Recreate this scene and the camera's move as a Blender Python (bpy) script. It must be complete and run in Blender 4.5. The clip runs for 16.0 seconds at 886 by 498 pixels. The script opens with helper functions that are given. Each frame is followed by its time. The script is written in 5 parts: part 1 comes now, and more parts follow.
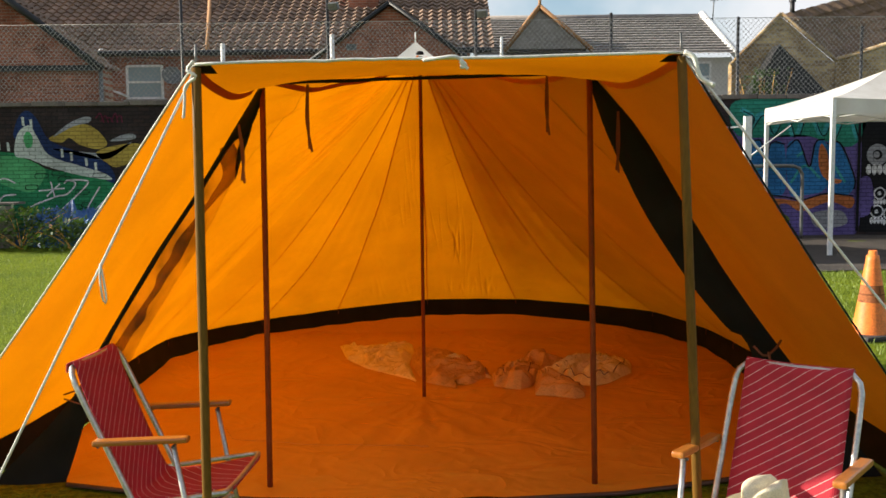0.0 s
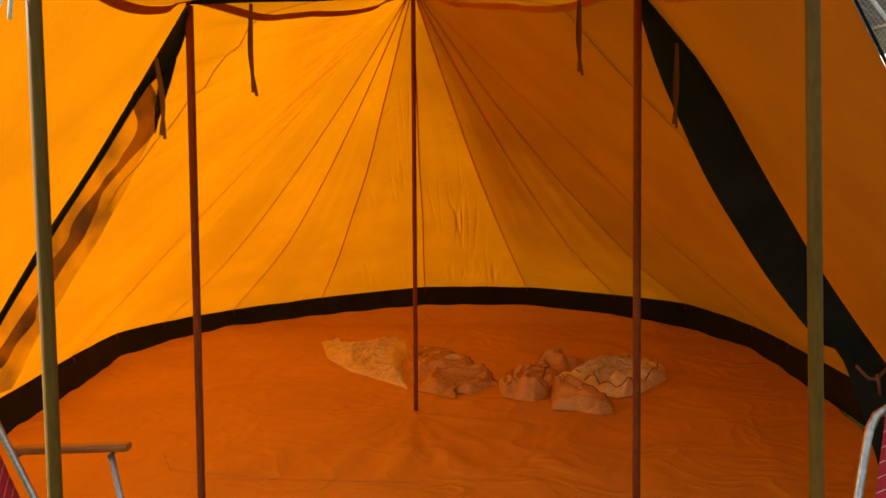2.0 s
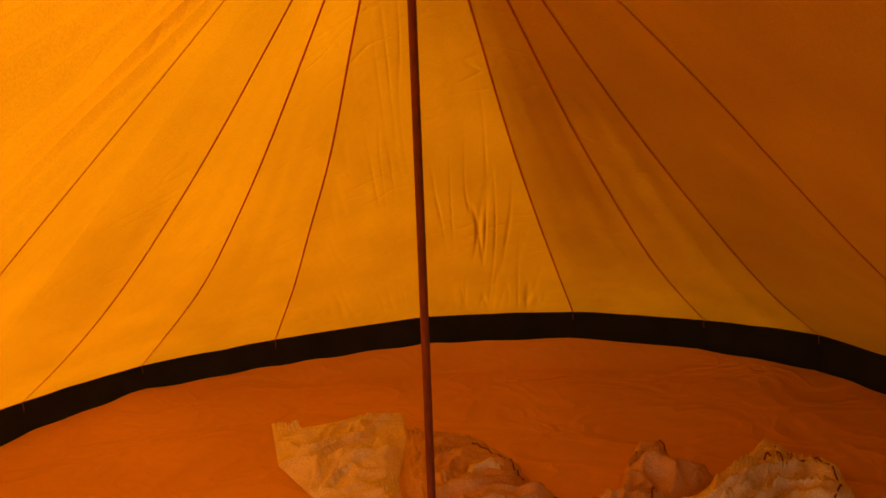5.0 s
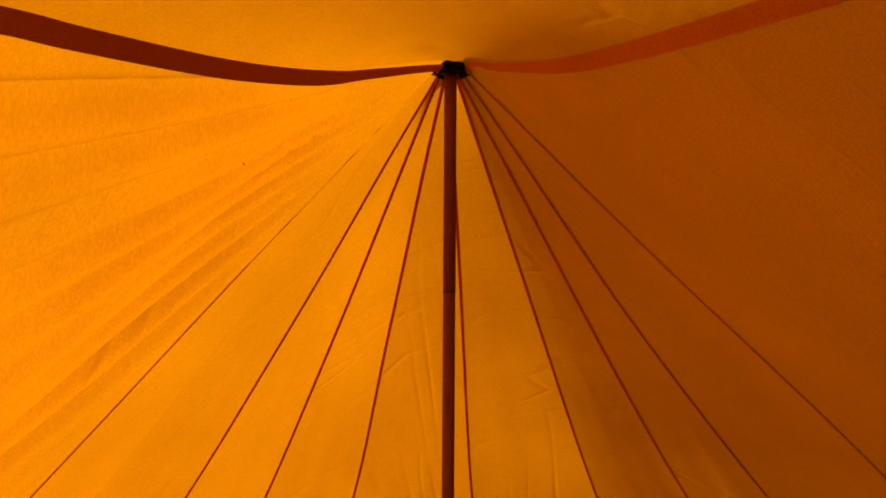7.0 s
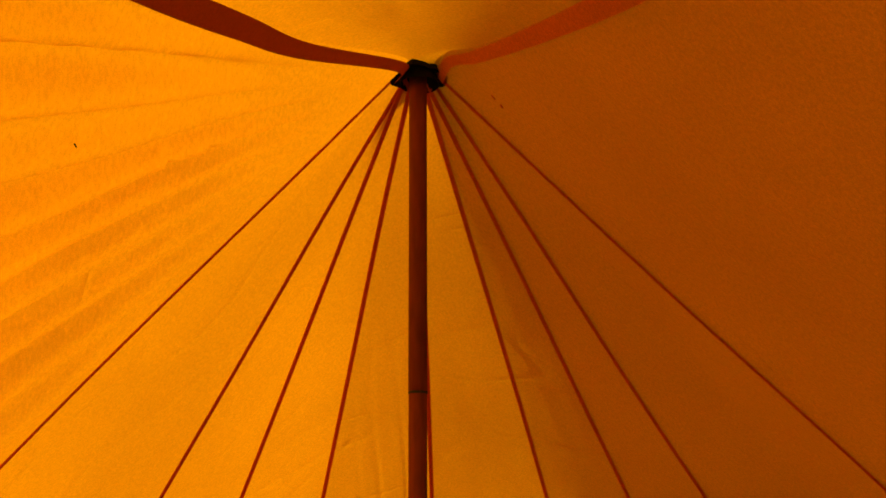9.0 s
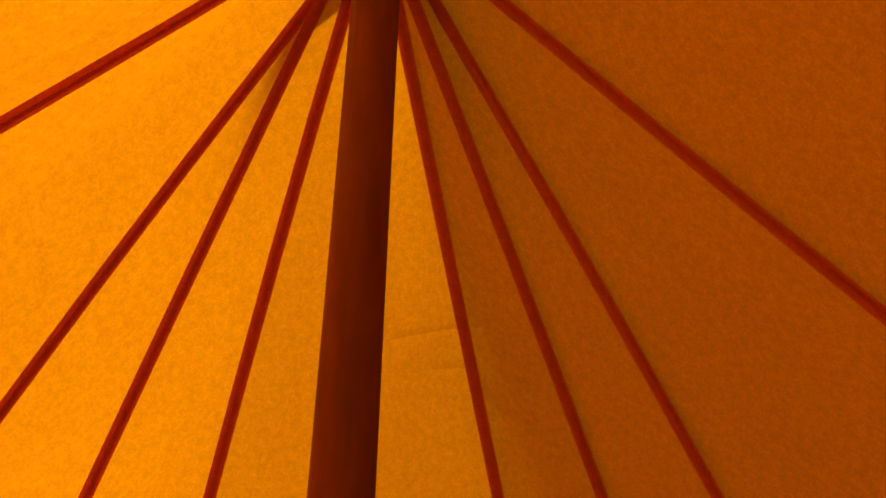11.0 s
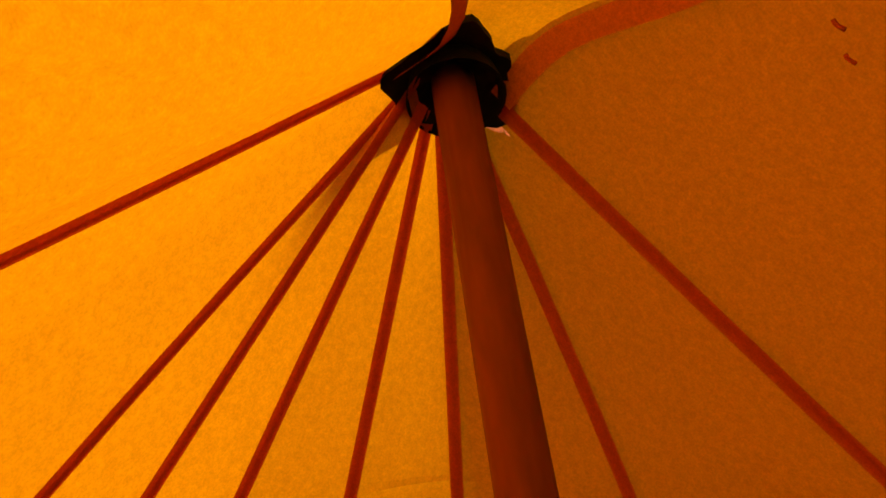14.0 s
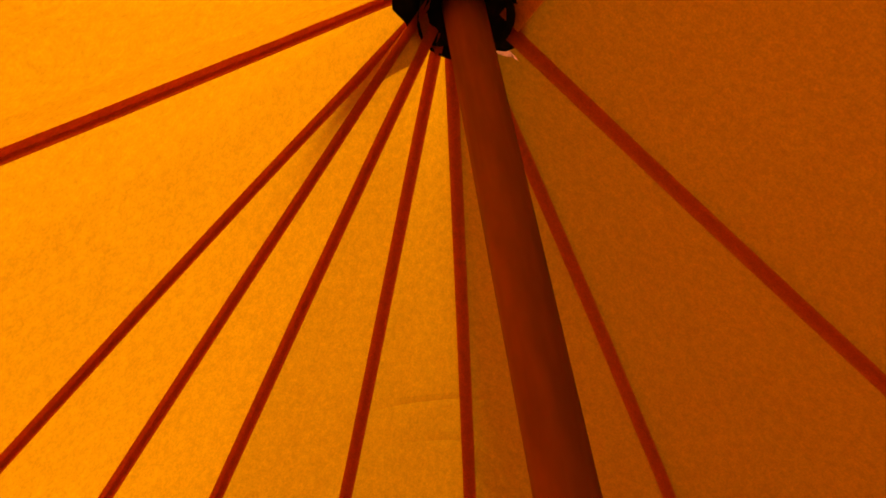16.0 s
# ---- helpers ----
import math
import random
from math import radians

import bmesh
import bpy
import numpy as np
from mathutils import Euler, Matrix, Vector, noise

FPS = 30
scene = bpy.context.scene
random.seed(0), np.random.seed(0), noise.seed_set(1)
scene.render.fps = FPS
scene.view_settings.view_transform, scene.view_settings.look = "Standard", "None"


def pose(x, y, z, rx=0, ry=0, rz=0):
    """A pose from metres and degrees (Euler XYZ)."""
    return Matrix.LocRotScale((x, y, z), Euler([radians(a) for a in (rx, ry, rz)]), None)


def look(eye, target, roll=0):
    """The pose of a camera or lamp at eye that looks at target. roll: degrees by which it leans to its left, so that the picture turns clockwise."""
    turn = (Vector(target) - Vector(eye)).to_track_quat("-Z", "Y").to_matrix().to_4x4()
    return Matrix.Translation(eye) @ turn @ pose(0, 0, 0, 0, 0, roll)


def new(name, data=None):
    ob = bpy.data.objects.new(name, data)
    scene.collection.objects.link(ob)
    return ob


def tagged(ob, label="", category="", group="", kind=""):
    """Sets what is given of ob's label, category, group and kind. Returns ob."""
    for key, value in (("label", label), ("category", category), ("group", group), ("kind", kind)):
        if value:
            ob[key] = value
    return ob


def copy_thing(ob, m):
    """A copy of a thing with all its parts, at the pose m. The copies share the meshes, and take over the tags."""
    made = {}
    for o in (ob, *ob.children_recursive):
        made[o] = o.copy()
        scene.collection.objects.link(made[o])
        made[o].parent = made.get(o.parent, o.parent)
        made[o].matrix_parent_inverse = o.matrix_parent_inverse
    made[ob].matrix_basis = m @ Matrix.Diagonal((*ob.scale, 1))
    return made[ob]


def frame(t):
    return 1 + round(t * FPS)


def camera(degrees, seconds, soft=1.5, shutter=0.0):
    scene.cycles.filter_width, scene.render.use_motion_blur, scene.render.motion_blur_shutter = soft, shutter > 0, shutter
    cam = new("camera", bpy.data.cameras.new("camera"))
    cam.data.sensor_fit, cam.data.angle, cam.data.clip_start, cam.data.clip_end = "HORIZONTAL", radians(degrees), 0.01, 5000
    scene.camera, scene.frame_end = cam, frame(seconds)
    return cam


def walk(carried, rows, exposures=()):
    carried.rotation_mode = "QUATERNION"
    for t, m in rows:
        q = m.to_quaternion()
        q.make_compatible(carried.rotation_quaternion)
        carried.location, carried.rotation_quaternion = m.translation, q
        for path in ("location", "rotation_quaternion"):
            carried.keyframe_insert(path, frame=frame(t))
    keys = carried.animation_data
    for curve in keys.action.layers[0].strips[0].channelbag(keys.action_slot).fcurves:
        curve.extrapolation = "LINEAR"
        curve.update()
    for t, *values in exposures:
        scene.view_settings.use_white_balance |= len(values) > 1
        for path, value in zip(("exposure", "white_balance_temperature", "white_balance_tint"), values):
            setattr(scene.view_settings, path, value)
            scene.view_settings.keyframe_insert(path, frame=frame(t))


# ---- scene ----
# ---------------------------------------------------------------- camera
cam = camera(50.5, 16.0, soft=1.6)
ROWS = [
    (0.0, (0.124, -5.890, 1.503), (0.125, -4.894, 1.411), -0.6),
    (0.5, (0.206, -5.680, 1.465), (0.225, -4.685, 1.365), -1.0),
    (1.0, (0.283, -5.385, 1.460), (0.308, -4.391, 1.353), 0.3),
    (1.5, (0.206, -5.094, 1.422), (0.207, -4.099, 1.318), 1.1),
    (2.0, (0.173, -4.774, 1.408), (0.167, -3.781, 1.294), -0.2),
    (2.5, (0.230, -4.357, 1.398), (0.190, -3.363, 1.297), -0.2),
    (3.0, (0.207, -3.945, 1.374), (0.157, -2.952, 1.269), -0.1),
    (3.2, (0.185, -3.759, 1.375), (0.150, -2.763, 1.298), -0.1),
    (5.3, (0.014, -2.218, 1.439), (0.029, -1.231, 1.279), -2.1),
    (5.5, (0.056, -2.115, 1.477), (0.050, -1.125, 1.334), -0.9),
    (6.0, (0.112, -1.864, 1.508), (0.048, -0.868, 1.441), 1.3),
    (6.5, (0.115, -1.758, 1.558), (0.061, -0.759, 1.540), 1.7),
    (7.0, (0.113, -1.722, 1.620), (0.041, -0.730, 1.722), 0.4),
    (7.5, (0.114, -1.685, 1.638), (0.049, -0.701, 1.808), -0.5),
    (8.0, (0.109, -1.598, 1.617), (0.041, -0.622, 1.825), -0.6),
    (8.5, (0.090, -1.388, 1.589), (0.069, -0.422, 1.847), 0.6),
    (9.0, (0.053, -1.140, 1.575), (0.035, -0.178, 1.847), -0.4),
    (9.2, (0.050, -1.020, 1.557), (0.040, -0.059, 1.833), 0.4),
    (11.3, (-0.009, -0.299, 1.750), (0.081, 0.496, 2.349), 0.1),
    (11.5, (-0.030, -0.312, 1.752), (0.101, 0.455, 2.380), 0.0),
    (12.0, (-0.094, -0.294, 1.739), (0.144, 0.403, 2.416), -3.7),
    (12.5, (-0.137, -0.280, 1.751), (0.187, 0.386, 2.423), -8.2),
    (13.0, (-0.147, -0.270, 1.749), (0.193, 0.394, 2.415), -8.8),
    (13.5, (-0.160, -0.273, 1.751), (0.193, 0.395, 2.406), -7.9),
    (14.0, (-0.165, -0.269, 1.746), (0.193, 0.394, 2.403), -8.0),
    (14.5, (-0.161, -0.253, 1.728), (0.211, 0.396, 2.392), -7.9),
    (15.0, (-0.168, -0.251, 1.714), (0.215, 0.405, 2.365), -7.1),
    (15.5, (-0.171, -0.242, 1.706), (0.216, 0.407, 2.360), -7.9),
    (16.0, (-0.170, -0.249, 1.709), (0.195, 0.418, 2.359), -8.3),
]
walk(cam, [(t, look(e, g, r)) for t, e, g, r in ROWS], exposures=[(0.0, 1.06), (0.5, 1.16), (1.2, 1.18), (2.5, 1.20), (5.5, 1.10), (9.0, 1.12), (11.5, 1.33), (16.0, 1.37)])

# ---------------------------------------------------------------- light
SUN = Vector((-0.90, 0.11, 0.36)).normalized()
world = bpy.data.worlds.new("world")
scene.world = world
world.use_nodes = True
wt = world.node_tree
bg = wt.nodes["Background"]
sky = wt.nodes.new("ShaderNodeTexSky")
sky.sky_type = "NISHITA"
sky.sun_disc = False
sky.sun_elevation = math.asin(SUN.z)
sky.sun_rotation = math.atan2(SUN.x, SUN.y)
tcw = wt.nodes.new("ShaderNodeTexCoord")
cn = wt.nodes.new("ShaderNodeTexNoise")
cn.inputs["Scale"].default_value = 3.5
cn.inputs["Detail"].default_value = 6
cr = wt.nodes.new("ShaderNodeValToRGB")
cr.color_ramp.elements[0].position = 0.42
cr.color_ramp.elements[1].position = 0.62
cm = wt.nodes.new("ShaderNodeMixRGB")
cm.inputs[2].default_value = (5.4, 5.5, 5.7, 1)
wt.links.new(tcw.outputs["Generated"], cn.inputs["Vector"])
wt.links.new(cn.outputs["Fac"], cr.inputs["Fac"])
wt.links.new(cr.outputs["Color"], cm.inputs["Fac"])
wt.links.new(sky.outputs["Color"], cm.inputs[1])
wt.links.new(cm.outputs["Color"], bg.inputs["Color"])
bg.inputs["Strength"].default_value = 0.08
sun = new("sun", bpy.data.lights.new("sun", "SUN"))
sun.data.energy, sun.data.angle, sun.data.color = 5.0, radians(0.6), (1.0, 0.91, 0.76)
sun.matrix_world = look(SUN * 60, (0, 0, 0))


# ---------------------------------------------------------------- materials
def nodes_of(name):
    m = bpy.data.materials.new(name)
    m.use_nodes = True
    return m, m.node_tree, m.node_tree.nodes["Principled BSDF"]


def noise_mix(t, a, b, scale, detail=4, lo=0.35, hi=0.65, coord="Object", stretch=(1, 1, 1)):
    """A socket that goes between colours a and b by noise."""
    tc = t.nodes.new("ShaderNodeTexCoord")
    mp = t.nodes.new("ShaderNodeMapping")
    mp.inputs["Scale"].default_value = stretch
    n = t.nodes.new("ShaderNodeTexNoise")
    n.inputs["Scale"].default_value, n.inputs["Detail"].default_value = scale, detail
    r = t.nodes.new("ShaderNodeValToRGB")
    r.color_ramp.elements[0].position, r.color_ramp.elements[1].position = lo, hi
    r.color_ramp.elements[0].color, r.color_ramp.elements[1].color = (*a, 1), (*b, 1)
    t.links.new(tc.outputs[coord], mp.inputs["Vector"])
    t.links.new(mp.outputs["Vector"], n.inputs["Vector"])
    t.links.new(n.outputs["Fac"], r.inputs["Fac"])
    return r.outputs["Color"], n.outputs["Fac"]


def multiply(t, a, b):
    m = t.nodes.new("ShaderNodeMixRGB")
    m.blend_type = "MULTIPLY"
    m.inputs[0].default_value = 1
    t.links.new(a, m.inputs[1])
    t.links.new(b, m.inputs[2])
    return m.outputs[0]


def bump(t, height, strength, dist=0.01, prior=None):
    b = t.nodes.new("ShaderNodeBump")
    b.inputs["Strength"].default_value, b.inputs["Distance"].default_value = strength, dist
    t.links.new(height, b.inputs["Height"])
    if prior:
        t.links.new(prior, b.inputs["Normal"])
    return b.outputs["Normal"]


def plain(name, a, b=None, rough=0.7, metal=0.0, scale=8.0, fine=90.0, grain=0.25, dist=0.004, stretch=(1, 1, 1), spec=0.5, mottle=0.18):
    """Two tones at one scale, a grain at a finer one, and a bump."""
    m, t, p = nodes_of(name)
    b = b or tuple(c * 0.75 for c in a)
    c1, _ = noise_mix(t, a, b, scale, stretch=stretch)
    c2, f2 = noise_mix(t, (1 - mottle,) * 3, (1 + mottle * 0.45,) * 3, fine, 3, stretch=stretch)
    t.links.new(multiply(t, c1, c2), p.inputs["Base Color"])
    t.links.new(bump(t, f2, grain, dist), p.inputs["Normal"])
    p.inputs["Roughness"].default_value, p.inputs["Metallic"].default_value = rough, metal
    p.inputs["Specular IOR Level"].default_value = spec
    return m


def crinkled(m, scale, strength, dist):
    """Adds small sharp creases to a plain material."""
    t = m.node_tree
    p = t.nodes["Principled BSDF"]
    tc, nz, rp = t.nodes.new("ShaderNodeTexCoord"), t.nodes.new("ShaderNodeTexNoise"), t.nodes.new("ShaderNodeValToRGB")
    nz.inputs["Scale"].default_value, nz.inputs["Detail"].default_value, nz.inputs["Distortion"].default_value = scale, 2.5, 0.6
    rp.color_ramp.elements[0].position, rp.color_ramp.elements[1].position = 0.36, 0.64
    rp.color_ramp.elements[0].color = rp.color_ramp.elements[1].color = (0, 0, 0, 1)
    rp.color_ramp.elements.new(0.5).color = (1, 1, 1, 1)
    t.links.new(tc.outputs["Object"], nz.inputs["Vector"])
    t.links.new(nz.outputs["Fac"], rp.inputs["Fac"])
    t.links.new(bump(t, rp.outputs["Color"], strength, dist, p.inputs["Normal"].links[0].from_socket), p.inputs["Normal"])


def cloth(name, reflect, transmit, mix=0.5, weave=0.35, crease=0.5):
    """Woven cloth that lets light through."""
    m, t, p = nodes_of(name)
    t.nodes.remove(p)
    out = t.nodes["Material Output"]
    d, tr, mx = t.nodes.new("ShaderNodeBsdfDiffuse"), t.nodes.new("ShaderNodeBsdfTranslucent"), t.nodes.new("ShaderNodeMixShader")
    big, bf = noise_mix(t, (0.90, 0.88, 0.85), (1.05, 1.05, 1.05), 2.2, 5)
    slub, sf = noise_mix(t, (0.87, 0.85, 0.80), (1.07, 1.07, 1.07), 300, 4, 0.3, 0.7, stretch=(1, 1, 0.4))
    fine, ff = noise_mix(t, (0.84, 0.81, 0.76), (1.06, 1.06, 1.06), 800, 2, 0.3, 0.7)
    tone = multiply(t, multiply(t, big, slub), fine)
    for sh, col in ((d, reflect), (tr, transmit)):
        rgb = t.nodes.new("ShaderNodeRGB")
        rgb.outputs[0].default_value = (*col, 1)
        t.links.new(multiply(t, rgb.outputs[0], tone), sh.inputs["Color"])
    _, cf = noise_mix(t, (0, 0, 0), (1, 1, 1), 5, 3, stretch=(1.6, 1.6, 0.55))
    n = bump(t, ff, weave * 0.6, 0.0007)
    n = bump(t, sf, weave * 0.5, 0.0008, n)
    n = bump(t, cf, crease * 0.5, 0.012, n)
    for size, width, seed, depth in ((9.0, 0.035, 0.0, 0.0022), (19.0, 0.045, 3.7, 0.0012)):
        tc = t.nodes.new("ShaderNodeTexCoord")
        mp = t.nodes.new("ShaderNodeMapping")
        mp.inputs["Location"].default_value, mp.inputs["Scale"].default_value = (seed, seed, seed), (0.30, 1.0, 0.22)
        nz = t.nodes.new("ShaderNodeTexNoise")
        nz.inputs["Scale"].default_value, nz.inputs["Detail"].default_value, nz.inputs["Distortion"].default_value = size, 1.5, 0.12
        rp = t.nodes.new("ShaderNodeValToRGB")
        rp.color_ramp.elements[0].position, rp.color_ramp.elements[1].position = 0.5 - width, 0.5 + width
        rp.color_ramp.elements[0].color = rp.color_ramp.elements[1].color = (0, 0, 0, 1)
        rp.color_ramp.elements.new(0.5).color = (1, 1, 1, 1)
        mask, _ = noise_mix(t, (0, 0, 0), (1, 1, 1), 2.6 + seed, 2, 0.5, 0.66)
        t.links.new(tc.outputs["Object"], mp.inputs["Vector"])
        t.links.new(mp.outputs["Vector"], nz.inputs["Vector"])
        t.links.new(nz.outputs["Fac"], rp.inputs["Fac"])
        n = bump(t, multiply(t, rp.outputs["Color"], mask), min(1.0, crease * 1.1), depth, n)
    for sh in (d, tr):
        t.links.new(n, sh.inputs["Normal"])
    mx.inputs[0].default_value = mix
    t.links.new(d.outputs[0], mx.inputs[1])
    t.links.new(tr.outputs[0], mx.inputs[2])
    sheen, proof = t.nodes.new("ShaderNodeBsdfGlossy"), t.nodes.new("ShaderNodeMixShader")
    sheen.inputs["Roughness"].default_value = 0.65
    proof.inputs[0].default_value = 0.06
    t.links.new(mx.outputs[0], proof.inputs[1])
    t.links.new(sheen.outputs[0], proof.inputs[2])
    t.links.new(proof.outputs[0], out.inputs["Surface"])
    return m


def bricks(name, c1, c2, mortar, length=0.225, height=0.075, dirt=(0.55, 0.5, 0.45)):
    """Brickwork on faces that stand along the x axis."""
    m, t, p = nodes_of(name)
    tc = t.nodes.new("ShaderNodeTexCoord")
    mp = t.nodes.new("ShaderNodeMapping")
    mp.inputs["Rotation"].default_value = (radians(-90), 0, 0)
    br = t.nodes.new("ShaderNodeTexBrick")
    br.inputs["Scale"].default_value = 1.0
    br.inputs["Brick Width"].default_value, br.inputs["Row Height"].default_value = length, height
    br.inputs["Mortar Size"].default_value = 0.007
    br.inputs["Color1"].default_value, br.inputs["Color2"].default_value, br.inputs["Mortar"].default_value = (*c1, 1), (*c2, 1), (*mortar, 1)
    t.links.new(tc.outputs["Object"], mp.inputs["Vector"])
    t.links.new(mp.outputs["Vector"], br.inputs["Vector"])
    d, _ = noise_mix(t, dirt, (1.1, 1.1, 1.1), 1.3, 6)
    g, f = noise_mix(t, (0.75, 0.75, 0.75), (1.15, 1.15, 1.15), 45, 4)
    t.links.new(multiply(t, multiply(t, br.outputs["Color"], d), g), p.inputs["Base Color"])
    t.links.new(bump(t, f, 0.4, 0.006, bump(t, br.outputs["Fac"], -0.7, 0.01)), p.inputs["Normal"])
    p.inputs["Roughness"].default_value = 0.9
    p.inputs["Specular IOR Level"].default_value = 0.2
    return m


CANVAS = cloth("orange_canvas", (0.95, 0.125, 0.005), (0.45, 0.154, 0.0004), 0.55, crease=0.75)
SEAM = cloth("seam_tape", (0.70, 0.085, 0.008), (0.58, 0.085, 0.001), 0.55, crease=0.1)
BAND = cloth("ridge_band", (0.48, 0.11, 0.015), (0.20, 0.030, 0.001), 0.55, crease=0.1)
# same band cloth, coloured for its low contrast on the shaded right side
BAND_SHADE = cloth("shade_side_ridge_band", (0.84, 0.14, 0.008), (0.74, 0.42, 0.02), 0.55, crease=0.1)
TIE = cloth("brown_tie", (0.26, 0.07, 0.02), (0.08, 0.012, 0.003), 0.3, crease=0.1)
MUD = plain("black_mud_cloth", (0.010, 0.0105, 0.009), (0.016, 0.016, 0.014), rough=0.85, scale=6, fine=260, grain=0.3, spec=0.2)
LEATHER = plain("black_leather", (0.006, 0.005, 0.0045), (0.011, 0.009, 0.008), rough=0.8, scale=30, fine=240, spec=0.15)


def clear_film(name, body, tint, thin, thick):
    """Crumpled plastic film, clear in its thin places."""
    m, t, p = nodes_of(name)
    p.inputs["Base Color"].default_value = (*body, 1)
    p.inputs["Roughness"].default_value = 0.18
    clear, mx = t.nodes.new("ShaderNodeBsdfTransparent"), t.nodes.new("ShaderNodeMixShader")
    clear.inputs["Color"].default_value = (*tint, 1)
    c, f = noise_mix(t, (thin,) * 3, (thick,) * 3, 9.0, 6, 0.40, 0.66, stretch=(1.0, 1.0, 0.55))
    b, g = noise_mix(t, (0, 0, 0), (1, 1, 1), 26, 6)
    t.links.new(bump(t, g, 1.0, 0.03), p.inputs["Normal"])
    t.links.new(c, mx.inputs[0])
    t.links.new(clear.outputs[0], mx.inputs[1])
    t.links.new(p.outputs[0], mx.inputs[2])
    t.links.new(mx.outputs[0], t.nodes["Material Output"].inputs["Surface"])
    return m


FILM = clear_film("clear_window_film", (0.11, 0.055, 0.024), (0.92, 0.82, 0.66), 0.10, 0.62)
SMOKE = clear_film("smoky_window_film", (0.035, 0.022, 0.014), (0.62, 0.42, 0.24), 0.35, 0.96)
POLE = plain("brown_painted_steel", (0.26, 0.058, 0.014), (0.20, 0.044, 0.011), rough=0.6, spec=0.12, scale=9, fine=120, grain=0.12, stretch=(1, 1, 0.2))
OLIVE = plain("olive_painted_steel", (0.165, 0.082, 0.012), (0.125, 0.062, 0.009), rough=0.6, spec=0.14, scale=9, fine=120, grain=0.12, stretch=(1, 1, 0.2))
SHEET = plain("orange_groundsheet", (0.72, 0.33, 0.03), (0.63, 0.285, 0.024), rough=0.5, scale=1.6, fine=160, grain=0.06, dist=0.002, spec=0.4, mottle=0.05)
SHEET_RIM = plain("brown_groundsheet_rim", (0.10, 0.045, 0.025), rough=0.6, scale=5, fine=60)
CREAM = plain("cream_cotton", (0.92, 0.74, 0.30), (0.84, 0.64, 0.24), rough=0.9, scale=9, fine=150, grain=0.2, spec=0.2)
TAN = plain("tan_cotton", (0.70, 0.40, 0.12), (0.60, 0.33, 0.09), rough=0.9, scale=9, fine=150, grain=0.2, spec=0.2)
crinkled(SHEET, 2.6, 0.45, 0.02)
crinkled(CREAM, 6.0, 0.22, 0.02)
crinkled(TAN, 6.0, 0.22, 0.02)
ALU = plain("dull_aluminium", (0.60, 0.59, 0.56), (0.46, 0.45, 0.43), rough=0.42, metal=0.9, scale=12, fine=80, grain=0.08)
VARNISH = plain("varnished_wood", (0.46, 0.17, 0.03), (0.34, 0.11, 0.02), rough=0.28, scale=7, fine=60, grain=0.12, stretch=(0.3, 2, 2))
STRAW = plain("cream_straw", (0.78, 0.70, 0.50), (0.68, 0.60, 0.41), rough=0.85, scale=20, fine=260, grain=0.5)
ROPE = plain("white_rope", (0.78, 0.76, 0.70), (0.62, 0.60, 0.55), rough=0.85, scale=40, fine=300, grain=0.4)
WHITE = plain("white_paint", (0.78, 0.78, 0.77), (0.68, 0.68, 0.67), rough=0.45, scale=3, fine=50, grain=0.08)
PVC = cloth("white_gazebo_fabric", (0.82, 0.82, 0.82), (0.62, 0.62, 0.64), 0.35, crease=0.3)
GREYSTEEL = plain("grey_steel", (0.16, 0.17, 0.17), (0.11, 0.11, 0.11), rough=0.5, metal=0.5)
BLACKSTEEL = plain("black_steel", (0.02, 0.02, 0.022), rough=0.5, metal=0.3)
WIRE = plain("galvanised_wire", (0.48, 0.46, 0.44), rough=0.5, metal=0.4)
CONE = plain("orange_cone_plastic", (0.85, 0.23, 0.035), (0.74, 0.18, 0.03), rough=0.5, scale=12, fine=60)
RUBBER = plain("black_rubber", (0.035, 0.035, 0.036), rough=0.85)
SOIL = plain("dark_soil", (0.060, 0.046, 0.036), (0.028, 0.022, 0.017), rough=0.95, scale=1.8, fine=26, grain=0.9, dist=0.03)
COPING = plain("weathered_coping", (0.22, 0.19, 0.16), (0.12, 0.10, 0.09), rough=0.95, scale=2.5, fine=22, grain=0.7, dist=0.01)
LEAF = cloth("green_leaf", (0.05, 0.10, 0.02), (0.06, 0.12, 0.015), 0.35, crease=0.0)
GRASSBLADE = cloth("grass_blade", (0.20, 0.29, 0.03), (0.24, 0.32, 0.02), 0.4)
TILE = plain("brown_roof_tile", (0.28, 0.185, 0.13), (0.15, 0.10, 0.072), rough=0.9, scale=1.4, fine=14, grain=0.6, dist=0.02)
SLATE = plain("grey_roof_tile", (0.32, 0.29, 0.265), (0.23, 0.205, 0.19), rough=0.85, scale=1.1, fine=12, grain=0.4, dist=0.02)
RENDERED = plain("pale_render", (0.62, 0.60, 0.56), (0.5, 0.48, 0.45), rough=0.9, scale=1.5)
GLASS, _t, _p = nodes_of("window_glass")
_p.inputs["Base Color"].default_value = (0.25, 0.33, 0.36, 1)
_p.inputs["Roughness"].default_value = 0.08
BARGE = plain("orange_bargeboard", (0.42, 0.22, 0.09), (0.3, 0.15, 0.06), rough=0.8)
BLUETARP = plain("blue_tarpaulin", (0.03, 0.12, 0.34), (0.02, 0.08, 0.25), rough=0.45, scale=3, fine=20, grain=0.6, dist=0.02)
REDBRICK = bricks("red_brick", (0.44, 0.15, 0.085), (0.25, 0.085, 0.05), (0.36, 0.28, 0.23))
YELLOWBRICK = bricks("london_stock_brick", (0.62, 0.45, 0.22), (0.30, 0.20, 0.11), (0.42, 0.36, 0.28))
